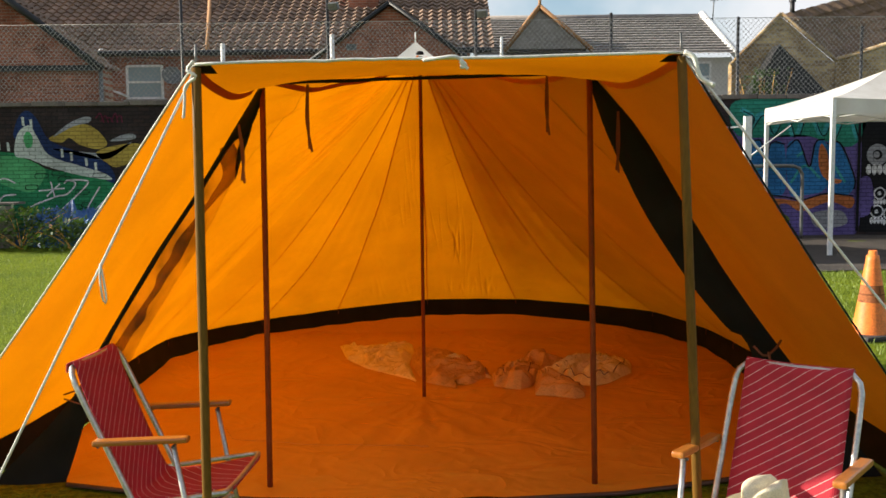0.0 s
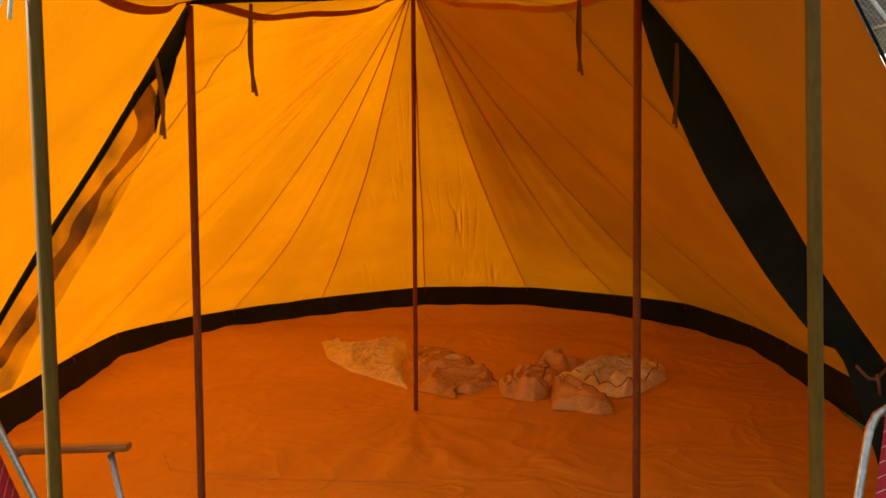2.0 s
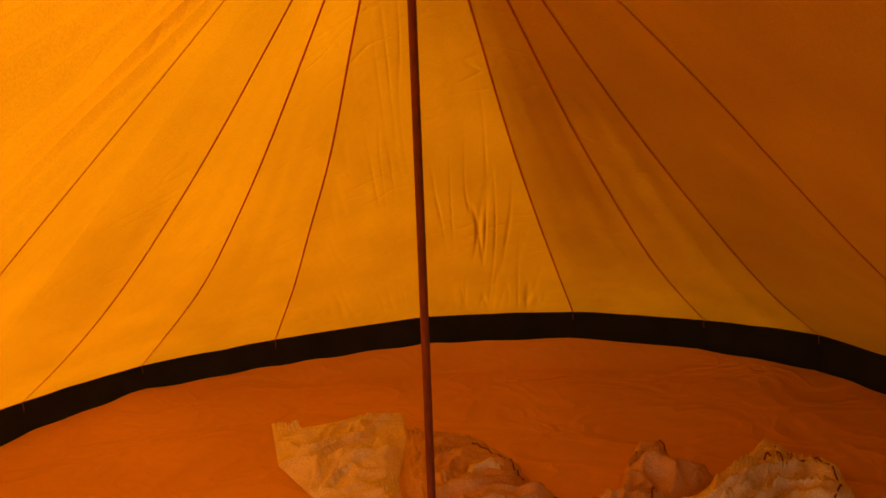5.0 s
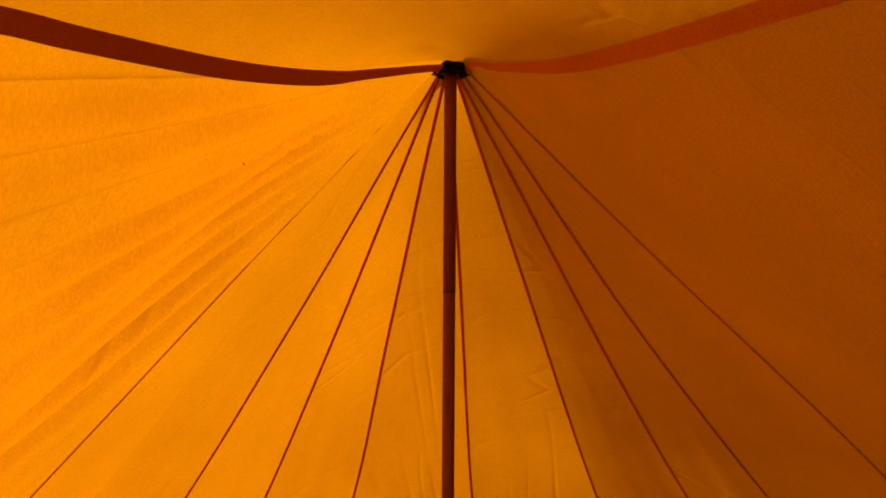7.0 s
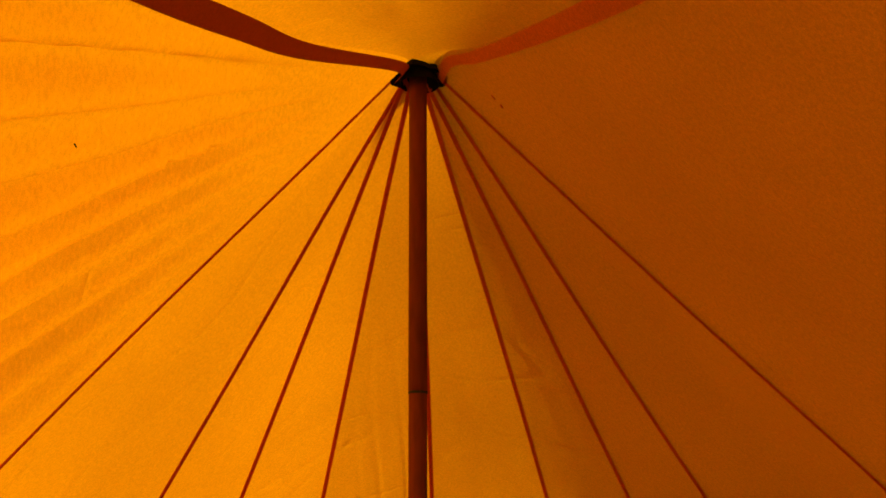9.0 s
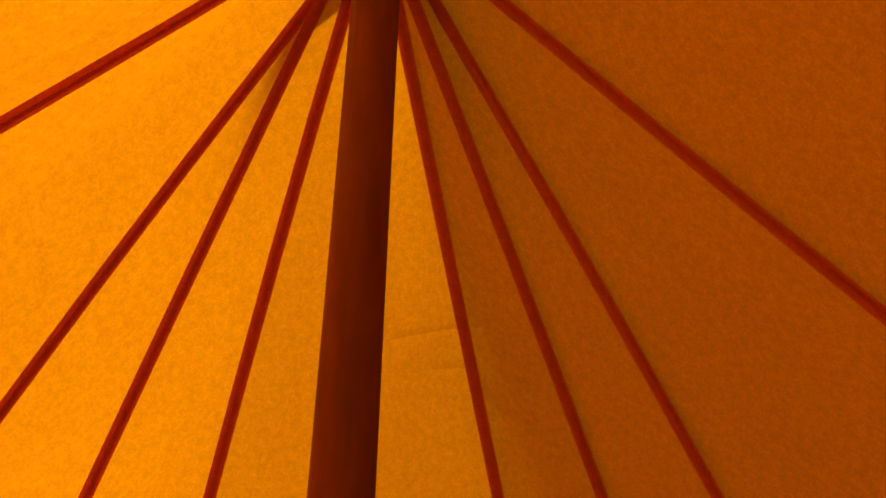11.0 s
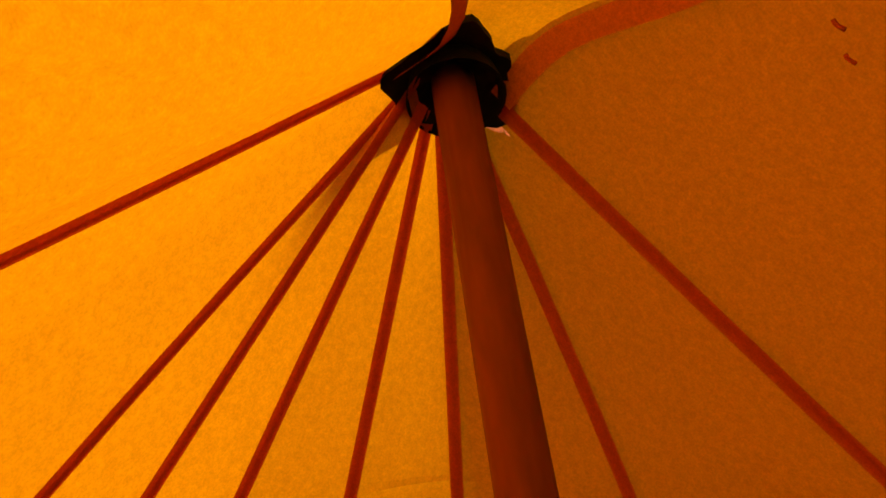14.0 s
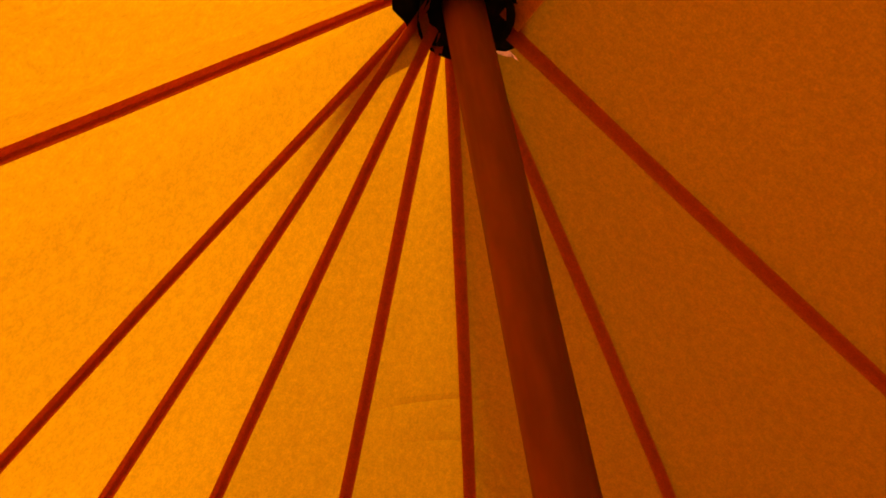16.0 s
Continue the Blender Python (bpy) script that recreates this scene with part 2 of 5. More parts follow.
DARKBRICK = bricks("painted_dark_brick", (0.030, 0.024, 0.026), (0.045, 0.030, 0.028), (0.02, 0.018, 0.018), dirt=(0.7, 0.65, 0.65))


def paint(name, c):
    """Spray paint through which the brick joints show."""
    return bricks("paint_" + name, c, tuple(k * 0.80 for k in c), tuple(k * 0.42 for k in c), dirt=(0.72, 0.70, 0.70))


def grass_ground():
    m, t, p = nodes_of("lawn")
    a, _ = noise_mix(t, (0.16, 0.205, 0.010), (0.105, 0.15, 0.009), 0.9, 6)
    b, f = noise_mix(t, (0.55, 0.6, 0.5), (1.25, 1.2, 1.1), 34, 5)
    t.links.new(multiply(t, a, b), p.inputs["Base Color"])
    t.links.new(bump(t, f, 1.0, 0.03), p.inputs["Normal"])
    p.inputs["Specular IOR Level"].default_value = 0.1
    p.inputs["Roughness"].default_value = 0.9
    return m


def striped_cloth():
    """Red deckchair weave with thin slanting white lines."""
    m, t, p = nodes_of("red_striped_weave")
    tc = t.nodes.new("ShaderNodeTexCoord")
    sx = t.nodes.new("ShaderNodeSeparateXYZ")
    t.links.new(tc.outputs["Object"], sx.inputs[0])

    def mth(op, a, b):
        n = t.nodes.new("ShaderNodeMath")
        n.operation = op
        for i, v in enumerate((a, b)):
            if isinstance(v, (int, float)):
                n.inputs[i].default_value = v
            else:
                t.links.new(v, n.inputs[i])
        return n.outputs[0]
    h = mth("MULTIPLY", mth("SUBTRACT", sx.outputs["Z"], sx.outputs["X"]), 1.05)
    u = mth("DIVIDE", mth("ADD", mth("SUBTRACT", h, sx.outputs["Y"]), 4.0), 0.047)
    line = mth("LESS_THAN", mth("FRACT", u, 0.0), 0.062)
    rib = mth("SINE", mth("MULTIPLY", sx.outputs["Y"], 900.0), 0.0)
    c, f = noise_mix(t, (0.44, 0.012, 0.030), (0.36, 0.009, 0.024), 14, 3)
    mx = t.nodes.new("ShaderNodeMixRGB")
    mx.inputs[2].default_value = (0.72, 0.50, 0.46, 1)
    t.links.new(line, mx.inputs[0])
    t.links.new(c, mx.inputs[1])
    t.links.new(mx.outputs[0], p.inputs["Base Color"])
    t.links.new(bump(t, rib, 0.25, 0.001), p.inputs["Normal"])
    p.inputs["Roughness"].default_value = 0.75
    return m


LAWN, STRIPED = grass_ground(), striped_cloth()


# ---------------------------------------------------------------- builders
def mesh(name, verts, faces, material, smooth=True):
    me = bpy.data.meshes.new(name)
    me.from_pydata([tuple(v) for v in verts], [], faces)
    me.materials.append(material)
    if smooth:
        me.polygons.foreach_set("use_smooth", [True] * len(me.polygons))
    me.update()
    return me


def part(name, data, parent, label=""):
    """Links a mesh as one part under a thing or a part."""
    ob = new(name, data)
    ob.parent = parent
    return tagged(ob, label) if label else ob


def thing(name, label, category, at=(0, 0, 0), group=""):
    ob = new(name)
    ob.location = at
    return tagged(ob, label, category, group)


def merge(name, pieces, material, smooth=True):
    """One mesh out of several (verts, faces)."""
    V, F = [], []
    for v, f in pieces:
        o = len(V)
        V += v
        F += [tuple(i + o for i in q) for q in f]
    return mesh(name, V, F, material, smooth)


def box(x0, x1, y0, y1, z0, z1):
    v = [Vector((x, y, z)) for z in (z0, z1) for y in (y0, y1) for x in (x0, x1)]
    return v, [(0, 2, 3, 1), (4, 5, 7, 6), (0, 1, 5, 4), (2, 6, 7, 3), (0, 4, 6, 2), (1, 3, 7, 5)]


def bevel_box(name, x0, x1, y0, y1, z0, z1, material, r=0.01):
    bm = bmesh.new()
    bmesh.ops.create_cube(bm, size=1, matrix=Matrix.LocRotScale(((x0 + x1) / 2, (y0 + y1) / 2, (z0 + z1) / 2), None, (x1 - x0, y1 - y0, z1 - z0)))
    bmesh.ops.bevel(bm, geom=bm.edges[:], offset=r, segments=2, affect="EDGES", profile=0.6)
    me = bpy.data.meshes.new(name)
    bm.to_mesh(me)
    bm.free()
    me.materials.append(material)
    return me


def spline(pts, n):
    """n + 1 points evenly along a smooth curve through pts."""
    P = [Vector(p) for p in pts]
    out = []
    for i in range(len(P) - 1):
        a, b = P[i], P[i + 1]
        pa = P[i - 1] if i else a * 2 - b
        pb = P[i + 2] if i + 2 < len(P) else b * 2 - a
        for k in range(16):
            s = k / 16
            out.append(0.5 * (2 * a + (b - pa) * s + (2 * pa - 5 * a + 4 * b - pb) * s * s + (3 * a - pa - 3 * b + pb) * s ** 3))
    out.append(P[-1])
    d = [0.0]
    for i in range(1, len(out)):
        d.append(d[-1] + (out[i] - out[i - 1]).length)
    res, j = [], 0
    for k in range(n + 1):
        g = d[-1] * k / n
        while j < len(d) - 2 and d[j + 1] < g:
            j += 1
        s = (g - d[j]) / max(d[j + 1] - d[j], 1e-9)
        res.append(out[j].lerp(out[j + 1], min(max(s, 0), 1)))
    return res


def tube(pts, r, sides=8, r_end=None):
    """A round bar along a line of points."""
    V, F = [], []
    up = Vector((0.13, 0.31, 0.94))
    for i, p in enumerate(pts):
        d = (pts[min(i + 1, len(pts) - 1)] - pts[max(i - 1, 0)]).normalized()
        a = d.cross(up)
        if a.length < 0.05:
            a = d.cross(Vector((1, 0.2, 0)))
        a.normalize()
        b = d.cross(a)
        rr = r if r_end is None else r + (r_end - r) * i / (len(pts) - 1)
        V += [p + rr * (math.cos(k * math.tau / sides) * a + math.sin(k * math.tau / sides) * b) for k in range(sides)]
    for i in range(len(pts) - 1):
        for k in range(sides):
            F.append((i * sides + k, i * sides + (k + 1) % sides, (i + 1) * sides + (k + 1) % sides, (i + 1) * sides + k))
    F.append(tuple(range(sides))[::-1])
    F.append(tuple((len(pts) - 1) * sides + k for k in range(sides)))
    return V, F


def bar(a, b, r, sides=10):
    return tube([Vector(a), Vector(b)], r, sides)


def grid(f, nu, nv):
    """Verts and faces of the surface f(u, v)."""
    V = [f(i / nu, j / nv) for i in range(nu + 1) for j in range(nv + 1)]
    F = [(i * (nv + 1) + j, (i + 1) * (nv + 1) + j, (i + 1) * (nv + 1) + j + 1, i * (nv + 1) + j + 1) for i in range(nu) for j in range(nv)]
    return V, F


def ribbon(pts, width, side):
    """A flat strip along pts; side(p, d) gives its crosswise direction."""
    V, F = [], []
    for i, p in enumerate(pts):
        d = (pts[min(i + 1, len(pts) - 1)] - pts[max(i - 1, 0)]).normalized()
        w = width(i / (len(pts) - 1)) if callable(width) else width
        s = side(p, d).normalized() * w / 2
        V += [p - s, p + s]
        if i:
            F.append((2 * i - 2, 2 * i - 1, 2 * i + 1, 2 * i))
    return V, F


def lathe(profile, sides=24, centre=(0, 0, 0)):
    c = Vector(centre)
    V = [c + Vector((r * math.cos(k * math.tau / sides), r * math.sin(k * math.tau / sides), z)) for r, z in profile for k in range(sides)]
    F = [(i * sides + k, i * sides + (k + 1) % sides, (i + 1) * sides + (k + 1) % sides, (i + 1) * sides + k) for i in range(len(profile) - 1) for k in range(sides)]
    return V, F


# ---------------------------------------------------------------- the tent
def inward(p):
    d = Vector((-p.x, -p.y if p.y > 0 else 0, 0))
    if d.length > 1e-6:
        d.normalize()
    return (d * 0.65 + Vector((0, 0, -0.76))).normalized()


SPOKES = {
    "L0": [Vector(p) for p in ((-0.028, 0.008, 2.146), (-0.186, 0.008, 1.970), (-0.345, 0.016, 1.818), (-0.482, -0.008, 1.651), (-0.765, 0.079, 1.379), (-1.280, 0.253, 0.887), (-1.998, 0.476, 0.177))],
    "KL": [Vector(p) for p in ((-0.020, 0.012, 2.160), (-0.042, 0.020, 2.136), (-0.240, 0.070, 1.893), (-0.440, 0.120, 1.650), (-0.750, 0.380, 1.360), (-1.280, 0.740, 0.850), (-2.000, 1.200, 0.160))],
    "L1": [Vector(p) for p in ((-0.007, 0.017, 2.161), (-0.033, 0.029, 2.136), (-0.151, 0.104, 1.965), (-0.253, 0.188, 1.784), (-0.367, 0.251, 1.642), (-0.597, 0.532, 1.358), (-0.740, 0.671, 1.189), (-1.104, 1.014, 0.780), (-1.473, 1.357, 0.436), (-1.837, 1.699, 0.143))],
    "L2": [Vector(p) for p in ((-0.016, 0.009, 2.143), (-0.033, 0.030, 2.116), (-0.122, 0.158, 1.953), (-0.203, 0.283, 1.782), (-0.285, 0.386, 1.639), (-0.465, 0.717, 1.353), (-0.573, 0.896, 1.171), (-0.723, 1.115, 0.966), (-0.898, 1.393, 0.714), (-1.489, 2.329, 0.118))],
    "L3": [Vector(p) for p in ((-0.011, 0.017, 2.132), (-0.024, 0.042, 2.106), (-0.082, 0.202, 1.939), (-0.125, 0.372, 1.775), (-0.185, 0.516, 1.641), (-0.273, 0.831, 1.354), (-0.346, 1.041, 1.158), (-0.456, 1.355, 0.933), (-0.591, 1.822, 0.629), (-0.828, 2.533, 0.178))],
    "C": [Vector(p) for p in ((-0.005, 0.022, 2.135), (-0.006, 0.050, 2.109), (-0.003, 0.219, 1.938), (-0.001, 0.398, 1.778), (-0.002, 0.554, 1.643), (-0.005, 0.926, 1.345), (-0.005, 1.196, 1.146), (0.001, 1.557, 0.907), (-0.011, 2.047, 0.599), (-0.015, 2.656, 0.241))],
    "R1": [Vector(p) for p in ((0.005, 0.027, 2.145), (0.012, 0.054, 2.119), (0.077, 0.212, 1.946), (0.138, 0.381, 1.782), (0.188, 0.529, 1.644), (0.302, 0.984, 1.341), (0.387, 1.264, 1.133), (0.499, 1.619, 0.875), (0.646, 2.108, 0.555), (0.803, 2.674, 0.234))],
    "R2": [Vector(p) for p in ((0.011, 0.019, 2.136), (0.029, 0.041, 2.110), (0.129, 0.188, 1.948), (0.221, 0.336, 1.781), (0.308, 0.463, 1.643), (0.513, 0.858, 1.331), (0.652, 1.082, 1.136), (0.834, 1.393, 0.896), (1.032, 1.729, 0.646), (1.479, 2.487, 0.203))],
    "R3": [Vector(p) for p in ((0.020, 0.025, 2.140), (0.041, 0.041, 2.113), (0.175, 0.139, 1.942), (0.287, 0.260, 1.768), (0.405, 0.363, 1.637), (0.666, 0.698, 1.349), (0.868, 0.920, 1.142), (1.190, 1.276, 0.824), (1.547, 1.676, 0.495), (1.952, 2.127, 0.191))],
    "KR": [Vector(p) for p in ((0.020, 0.012, 2.150), (0.043, 0.020, 2.120), (0.270, 0.110, 1.885), (0.500, 0.200, 1.650), (0.840, 0.500, 1.330), (1.380, 0.920, 0.860), (2.220, 1.420, 0.160))],
    "R4": [Vector(p) for p in ((0.023, 0.007, 2.145), (0.199, 0.027, 1.972), (0.354, 0.036, 1.801), (0.527, 0.035, 1.646), (0.880, 0.212, 1.336), (1.404, 0.479, 0.852), (2.272, 0.885, 0.154))],
}
ORDER = ["L0", "KL", "L1", "L2", "L3", "C", "R1", "R2", "R3", "KR", "R4"]
NS = 40


def eased(line, times=14):
    """The same line with its small kinks pulled straight."""
    for _ in range(times):
        line = [line[0]] + [line[i] * 0.5 + (line[i - 1] + line[i + 1]) * 0.25 for i in range(1, len(line) - 1)] + [line[-1]]
    return line


LINES = {k: eased(spline(v, NS)) for k, v in SPOKES.items()}
HUB = Vector((0, -0.005, 2.15))
RIDGE = {
    "l": spline([SPOKES["L0"][0], (-0.016, -0.050, 2.139), (-0.114, -0.200, 2.085), (-0.149, -0.330, 2.041), (-0.196, -0.450, 2.009), (-0.254, -0.600, 1.978), (-0.325, -0.800, 1.947), (-0.364, -0.900, 1.935), (-0.430, -1.080, 1.903), (-0.510, -1.300, 1.872), (-0.657, -1.640, 1.884), (-0.665, -1.900, 1.817), (-0.665, -2.250, 1.775), (-0.660, -2.600, 1.785), (-0.654, -2.867, 1.815)], 240),
    "r": spline([SPOKES["R4"][0], (0.038, -0.040, 2.150), (0.069, -0.100, 2.125), (0.120, -0.200, 2.093), (0.179, -0.330, 2.054), (0.239, -0.450, 2.029), (0.324, -0.650, 1.995), (0.430, -0.900, 1.958), (0.480, -1.050, 1.928), (0.600, -1.300, 1.900), (0.778, -1.640, 1.915), (0.801, -1.900, 1.847), (0.830, -2.250, 1.800), (0.865, -2.600, 1.810), (0.896, -2.847, 1.840)], 240),
}
FOOT = {"l": spline([SPOKES["L0"][-1], (-2.04, -0.66, 0.15), (-2.1, -1.3, 0.14), (-2.24, -1.82, 0.12)], 60), "r": spline([SPOKES["R4"][-1], (2.29, 0.0, 0.16), (2.3, -1.0, 0.15), (2.33, -1.97, 0.12)], 60)}
HEM = {s: [RIDGE[s][-1].lerp(FOOT[s][-1], k / NS) + Vector((0, 0, -0.03 * math.sin(math.pi * k / NS))) for k in range(NS + 1)] for s in "lr"}


def at(line, u):
    i = min(int(u * (len(line) - 1)), len(line) - 2)
    return line[i].lerp(line[i + 1], u * (len(line) - 1) - i)


def side_wall(s, u, v):
    """The side wall: u from its back seam to the front hem, v from the ridge to the foot."""
    back = LINES["L0" if s == "l" else "R4"]
    top, foot = at(RIDGE[s], u), at(FOOT[s], u)
    a, b = at(back, v), at(HEM[s], v)
    p = top.lerp(foot, v) + a.lerp(b, u) - (RIDGE[s][0].lerp(RIDGE[s][-1], u)).lerp(FOOT[s][0].lerp(FOOT[s][-1], u), v)
    out = Vector((-0.68 if s == "l" else 0.68, 0, 0.73))
    p = p + out * (0.055 * math.sin(math.pi * u) * math.sin(math.pi * min(1, v * 1.3)) ** 2)
    q = p - HUB
    ang = math.atan2(-q.z, abs(q.y) + 0.02)
    reach = q.length
    fold = 0.078 if s == "l" else 0.0015
    k = ang * 8.6 + 0.55 * math.sin(ang * 3.1) + 0.22 * noise.noise(p * 2.2)
    saw = k - math.floor(k)
    lip = saw / 0.42 if saw < 0.42 else (1 - saw) / 0.58
    deep = 0.45 + 0.55 * abs(math.sin(math.floor(k) * 2.3 + 1.0))
    p = p + out * fold * deep * lip * lip * (3 - 2 * lip) * min(1, reach / 0.6) * max(0, 1 - reach / 2.1) * min(1, v * 30) * min(1, u * 12)
    return p


def roof(u, v):
    a, b = at(RIDGE["l"], u), at(RIDGE["r"], u)
    p = a.lerp(b, v)
    flat = 2.15 - 0.16 * (-p.y) if p.y > -1.64 else 1.8876 - 0.05 * (-p.y - 1.64)
    lift = max(0.0, flat - p.z)
    p.z += lift * (1 - abs(2 * v - 1) ** 2.2)
    p.z += 0.006 * noise.noise(Vector((p.x * 3, p.y * 3, 5))) * math.sin(math.pi * v)
    wrinkle = max(0, 1 - abs(noise.noise(Vector((p.x * 7 + 2 * p.y, p.y * 13, 2.5)))) * 8) * max(0, 0.3 + noise.noise(Vector((p.x * 4, p.y * 4, 9.0))))
    p.z -= 0.006 * wrinkle * math.sin(math.pi * v)
    return p


tent = thing("tent", "orange cotton bell tent with open front, pitched on the lawn", "tent")


def round_between(index, u, v):
    """A point between two seams, on a smooth round surface through all the seams."""
    p0, p1, p2, p3 = (at(LINES[ORDER[min(max(index + k, 0), len(ORDER) - 1)]], u) for k in (-1, 0, 1, 2))
    curve = 0.5 * (2 * p1 + (p2 - p0) * v + (2 * p0 - 5 * p1 + 4 * p2 - p3) * v * v + (3 * p1 - p0 - 3 * p2 + p3) * v ** 3)
    return p1.lerp(p2, v).lerp(curve, 0.55 if 0 < index < len(ORDER) - 2 else 0.3)


def back_panel(a, b, index):
    def f(u, v):
        p = round_between(index, u, v)
        n = inward(p)
        crinkle = 0.0
        if a in ("C", "L3"):
            k = max(0.0, min(1.0, (u - (0.25 if a == "C" else 0.06)) / 0.3)) * math.sin(math.pi * v) * min(1, (1 - u) * 12)
            g = noise.noise(Vector((p.x * 23 + p.z * 1.5, p.z * 2.0, 3.3 + index)))
            crinkle = 0.0062 * k * max(0, 1 - abs(g) * 9) * max(0, 0.45 + noise.noise(Vector((p.x * 5, p.z * 4, 8.0)))) * (1.0 if a == "C" else 0.5)
        g2 = noise.noise(Vector((v * 4 + index * 7, u * 2.0, index)))
        return p + n * (crinkle - 0.002 + 0.004 * g2 * math.sin(math.pi * v) * min(1, u * 2) ** 2)
    return grid(f, 120 if a in ("C", "L3") else 80, 110 if a in ("C", "L3") else 28)


for i in range(len(ORDER) - 1):
    v, f = back_panel(ORDER[i], ORDER[i + 1], i)
    part("canvas_panel", mesh("canvas_panel", v, f, CANVAS), tent)
for s in "lr":
    v, f = grid(lambda u, w: side_wall(s, u, w), *((240, 200) if s == "l" else (240, 80)))
    part("side_wall", mesh("side_wall", v, f, CANVAS), tent, "sunlit orange canvas side wall with soft radiating folds" if s == "l" else "shaded orange canvas side wall")
v, f = grid(roof, 240, 90)
part("roof_panel", mesh("roof_panel", v, f, CANVAS), tent)


def across(p, d):
    return d.cross(inward(p))


for k in ORDER:
    if k[0] == "K":
        continue
    w = 0.0092 if k in ("L0", "R4") else 0.0074
    pts = [p + inward(p) * 0.0015 for p in LINES[k]]
    part("seam", merge("seam", [ribbon(pts, w, across), ribbon([p + inward(p) * 0.001 for p in pts], 0.0028, across)], SEAM), tent)
for s in "lr":
    sg = -1 if s == "l" else 1
    down = Vector((0.62 * sg, 0, -0.78))
    pts = [p + down * 0.013 + Vector((-0.78 * sg, 0, -0.62)) * 0.006 for p in [RIDGE[s][0].lerp(RIDGE[s][1], 0.45)] + RIDGE[s][1:]]
    # the right band's shade is set by its own colours
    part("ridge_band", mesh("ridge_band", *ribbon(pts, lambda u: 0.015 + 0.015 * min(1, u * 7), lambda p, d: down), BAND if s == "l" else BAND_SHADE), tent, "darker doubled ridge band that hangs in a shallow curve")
# the tape that runs up one side wall, over the roof and down the other
arch = [side_wall("l", 0.465, 0.42 * (1 - k / 14)) for k in range(14)] + [roof(0.465, k / 16) for k in range(17)] + [side_wall("r", 0.465, 0.36 * (k + 1) / 12) for k in range(12)]
arch = [p + Vector((-0.5 * (1 if p.x > 0 else -1) * min(1, abs(p.x) * 2), 0, -0.8)) * 0.006 for p in arch]
part("arch_tape", mesh("arch_tape", *ribbon(arch, 0.013, lambda p, d: Vector((0, 1, 0))), BAND), tent)

# black mud wall along the foot, one length from seam to seam
WALL_FOOT = [Vector(SPOKES[k][-1]) for k in ORDER]


def mud_length(along):
    def f(u, v):
        p = along(u)
        n = Vector((-p.x, -p.y, 0)).normalized()
        z = (p.z + 0.022) * (1 - v)
        return Vector((p.x, p.y, z)) + n * (0.012 + 0.05 * v + 0.012 * noise.noise(Vector((p.x * 4, p.y * 4, v * 2))))
    return grid(f, 12, 5)


for i in range(len(WALL_FOOT) - 1):
    part("mud_wall", mesh("mud_wall", *mud_length(lambda u: round_between(i, 1.0, u)), MUD), tent)
for s in "lr":
    F = FOOT[s]
    for k in range(0, 60, 20):
        part("mud_wall", mesh("mud_wall", *mud_length(lambda u: at(F, (k + 20 * u) / 60)), MUD), tent)
for k in ORDER:
    p = Vector(SPOKES[k][-1])
    n = Vector((-p.x, -p.y, 0)).normalized()
    q = p + n * 0.022
    part("hook", merge("hook", [tube([q + Vector((0, 0, 0.012)), q + n * 0.012 + Vector((0, 0, 0.0)), q + n * 0.012 + Vector((0, 0, -0.022)), q + Vector((0, 0, -0.03))], 0.0025, 5)], TIE), tent)

# stains and flecks on the cloth
for name, c, r, mat in (("stain", (0.0971, -0.1408, 2.043), 0.0024, SEAM), ("stain", (0.1069, -0.1324, 2.0353), 0.0021, SEAM), ("fleck", (-0.280, -0.397, 1.883), 0.0016, LEATHER), ("fleck", (-0.069, -0.02, 2.108), 0.0012, LEATHER)):
    c = Vector(c) + Vector((-c[0], 0, -0.1)).normalized() * 0.005
    part(name, merge(name, [tube(spline([c + Vector((-0.6 * r, 0, r)), c + Vector((0, 0.3 * r, 0)), c + Vector((0.9 * r, 0, -1.3 * r))], 4), r * 0.45, 5)], mat), tent)

# hub cap of black leather under the peak
def hub_cap(u, v):
    a = v * math.tau
    wob = 1 + 0.10 * math.sin(3 * a + 1) + 0.07 * math.sin(7 * a) + 0.05 * math.sin(11 * a + 2)
    tip = 0.007 * max(0, math.cos(a - radians(160))) ** 8 + 0.008 * max(0, math.cos(a - radians(20))) ** 8
    r = (0.0300 * u) * wob * (1 - 0.08 * max(0, math.sin(a)) ** 2) + tip * u
    z = 2.1495 - 0.012 * u - (0.010 * max(0, math.sin(a)) + 0.5 * tip) * u ** 2
    return Vector((r * math.cos(a), r * math.sin(a) - 0.002, z))


part("hub_cap", mesh("hub_cap", *grid(hub_cap, 8, 48), LEATHER), tent, "frayed black leather cap over the pole")
part("hub_cap_rim", mesh("hub_cap_rim", *grid(lambda u, v: hub_cap(1, v) + Vector((0, 0, 0.006 * u)), 1, 48), LEATHER), tent)

part("hub_collar", mesh("hub_collar", *lathe([(0.0265, 2.125), (0.0240, 2.138), (0.018, 2.152), (0.012, 2.156)], 28, (0.002, 0.003, 0)), LEATHER), tent)
part("peak_cover", mesh("peak_cover", *lathe([(0.001, 2.190), (0.016, 2.186), (0.024, 2.176), (0.027, 2.168)], 24), LEATHER), tent)

# doorway: lintel, tied back flaps, window film, ties
IPL, IPR = Vector((-0.668, -1.64, 1.862)), Vector((0.793, -1.64, 1.896))


def lintel(u, v):
    p = (IPL + Vector((-0.03, 0, 0.004))).lerp(IPR + Vector((0.03, 0, 0.004)), u)
    return p + Vector((0, -0.004 * math.sin(v * 3), 0.004 - 0.016 * v + 0.004 * noise.noise(Vector((u * 9, v, 1)))))


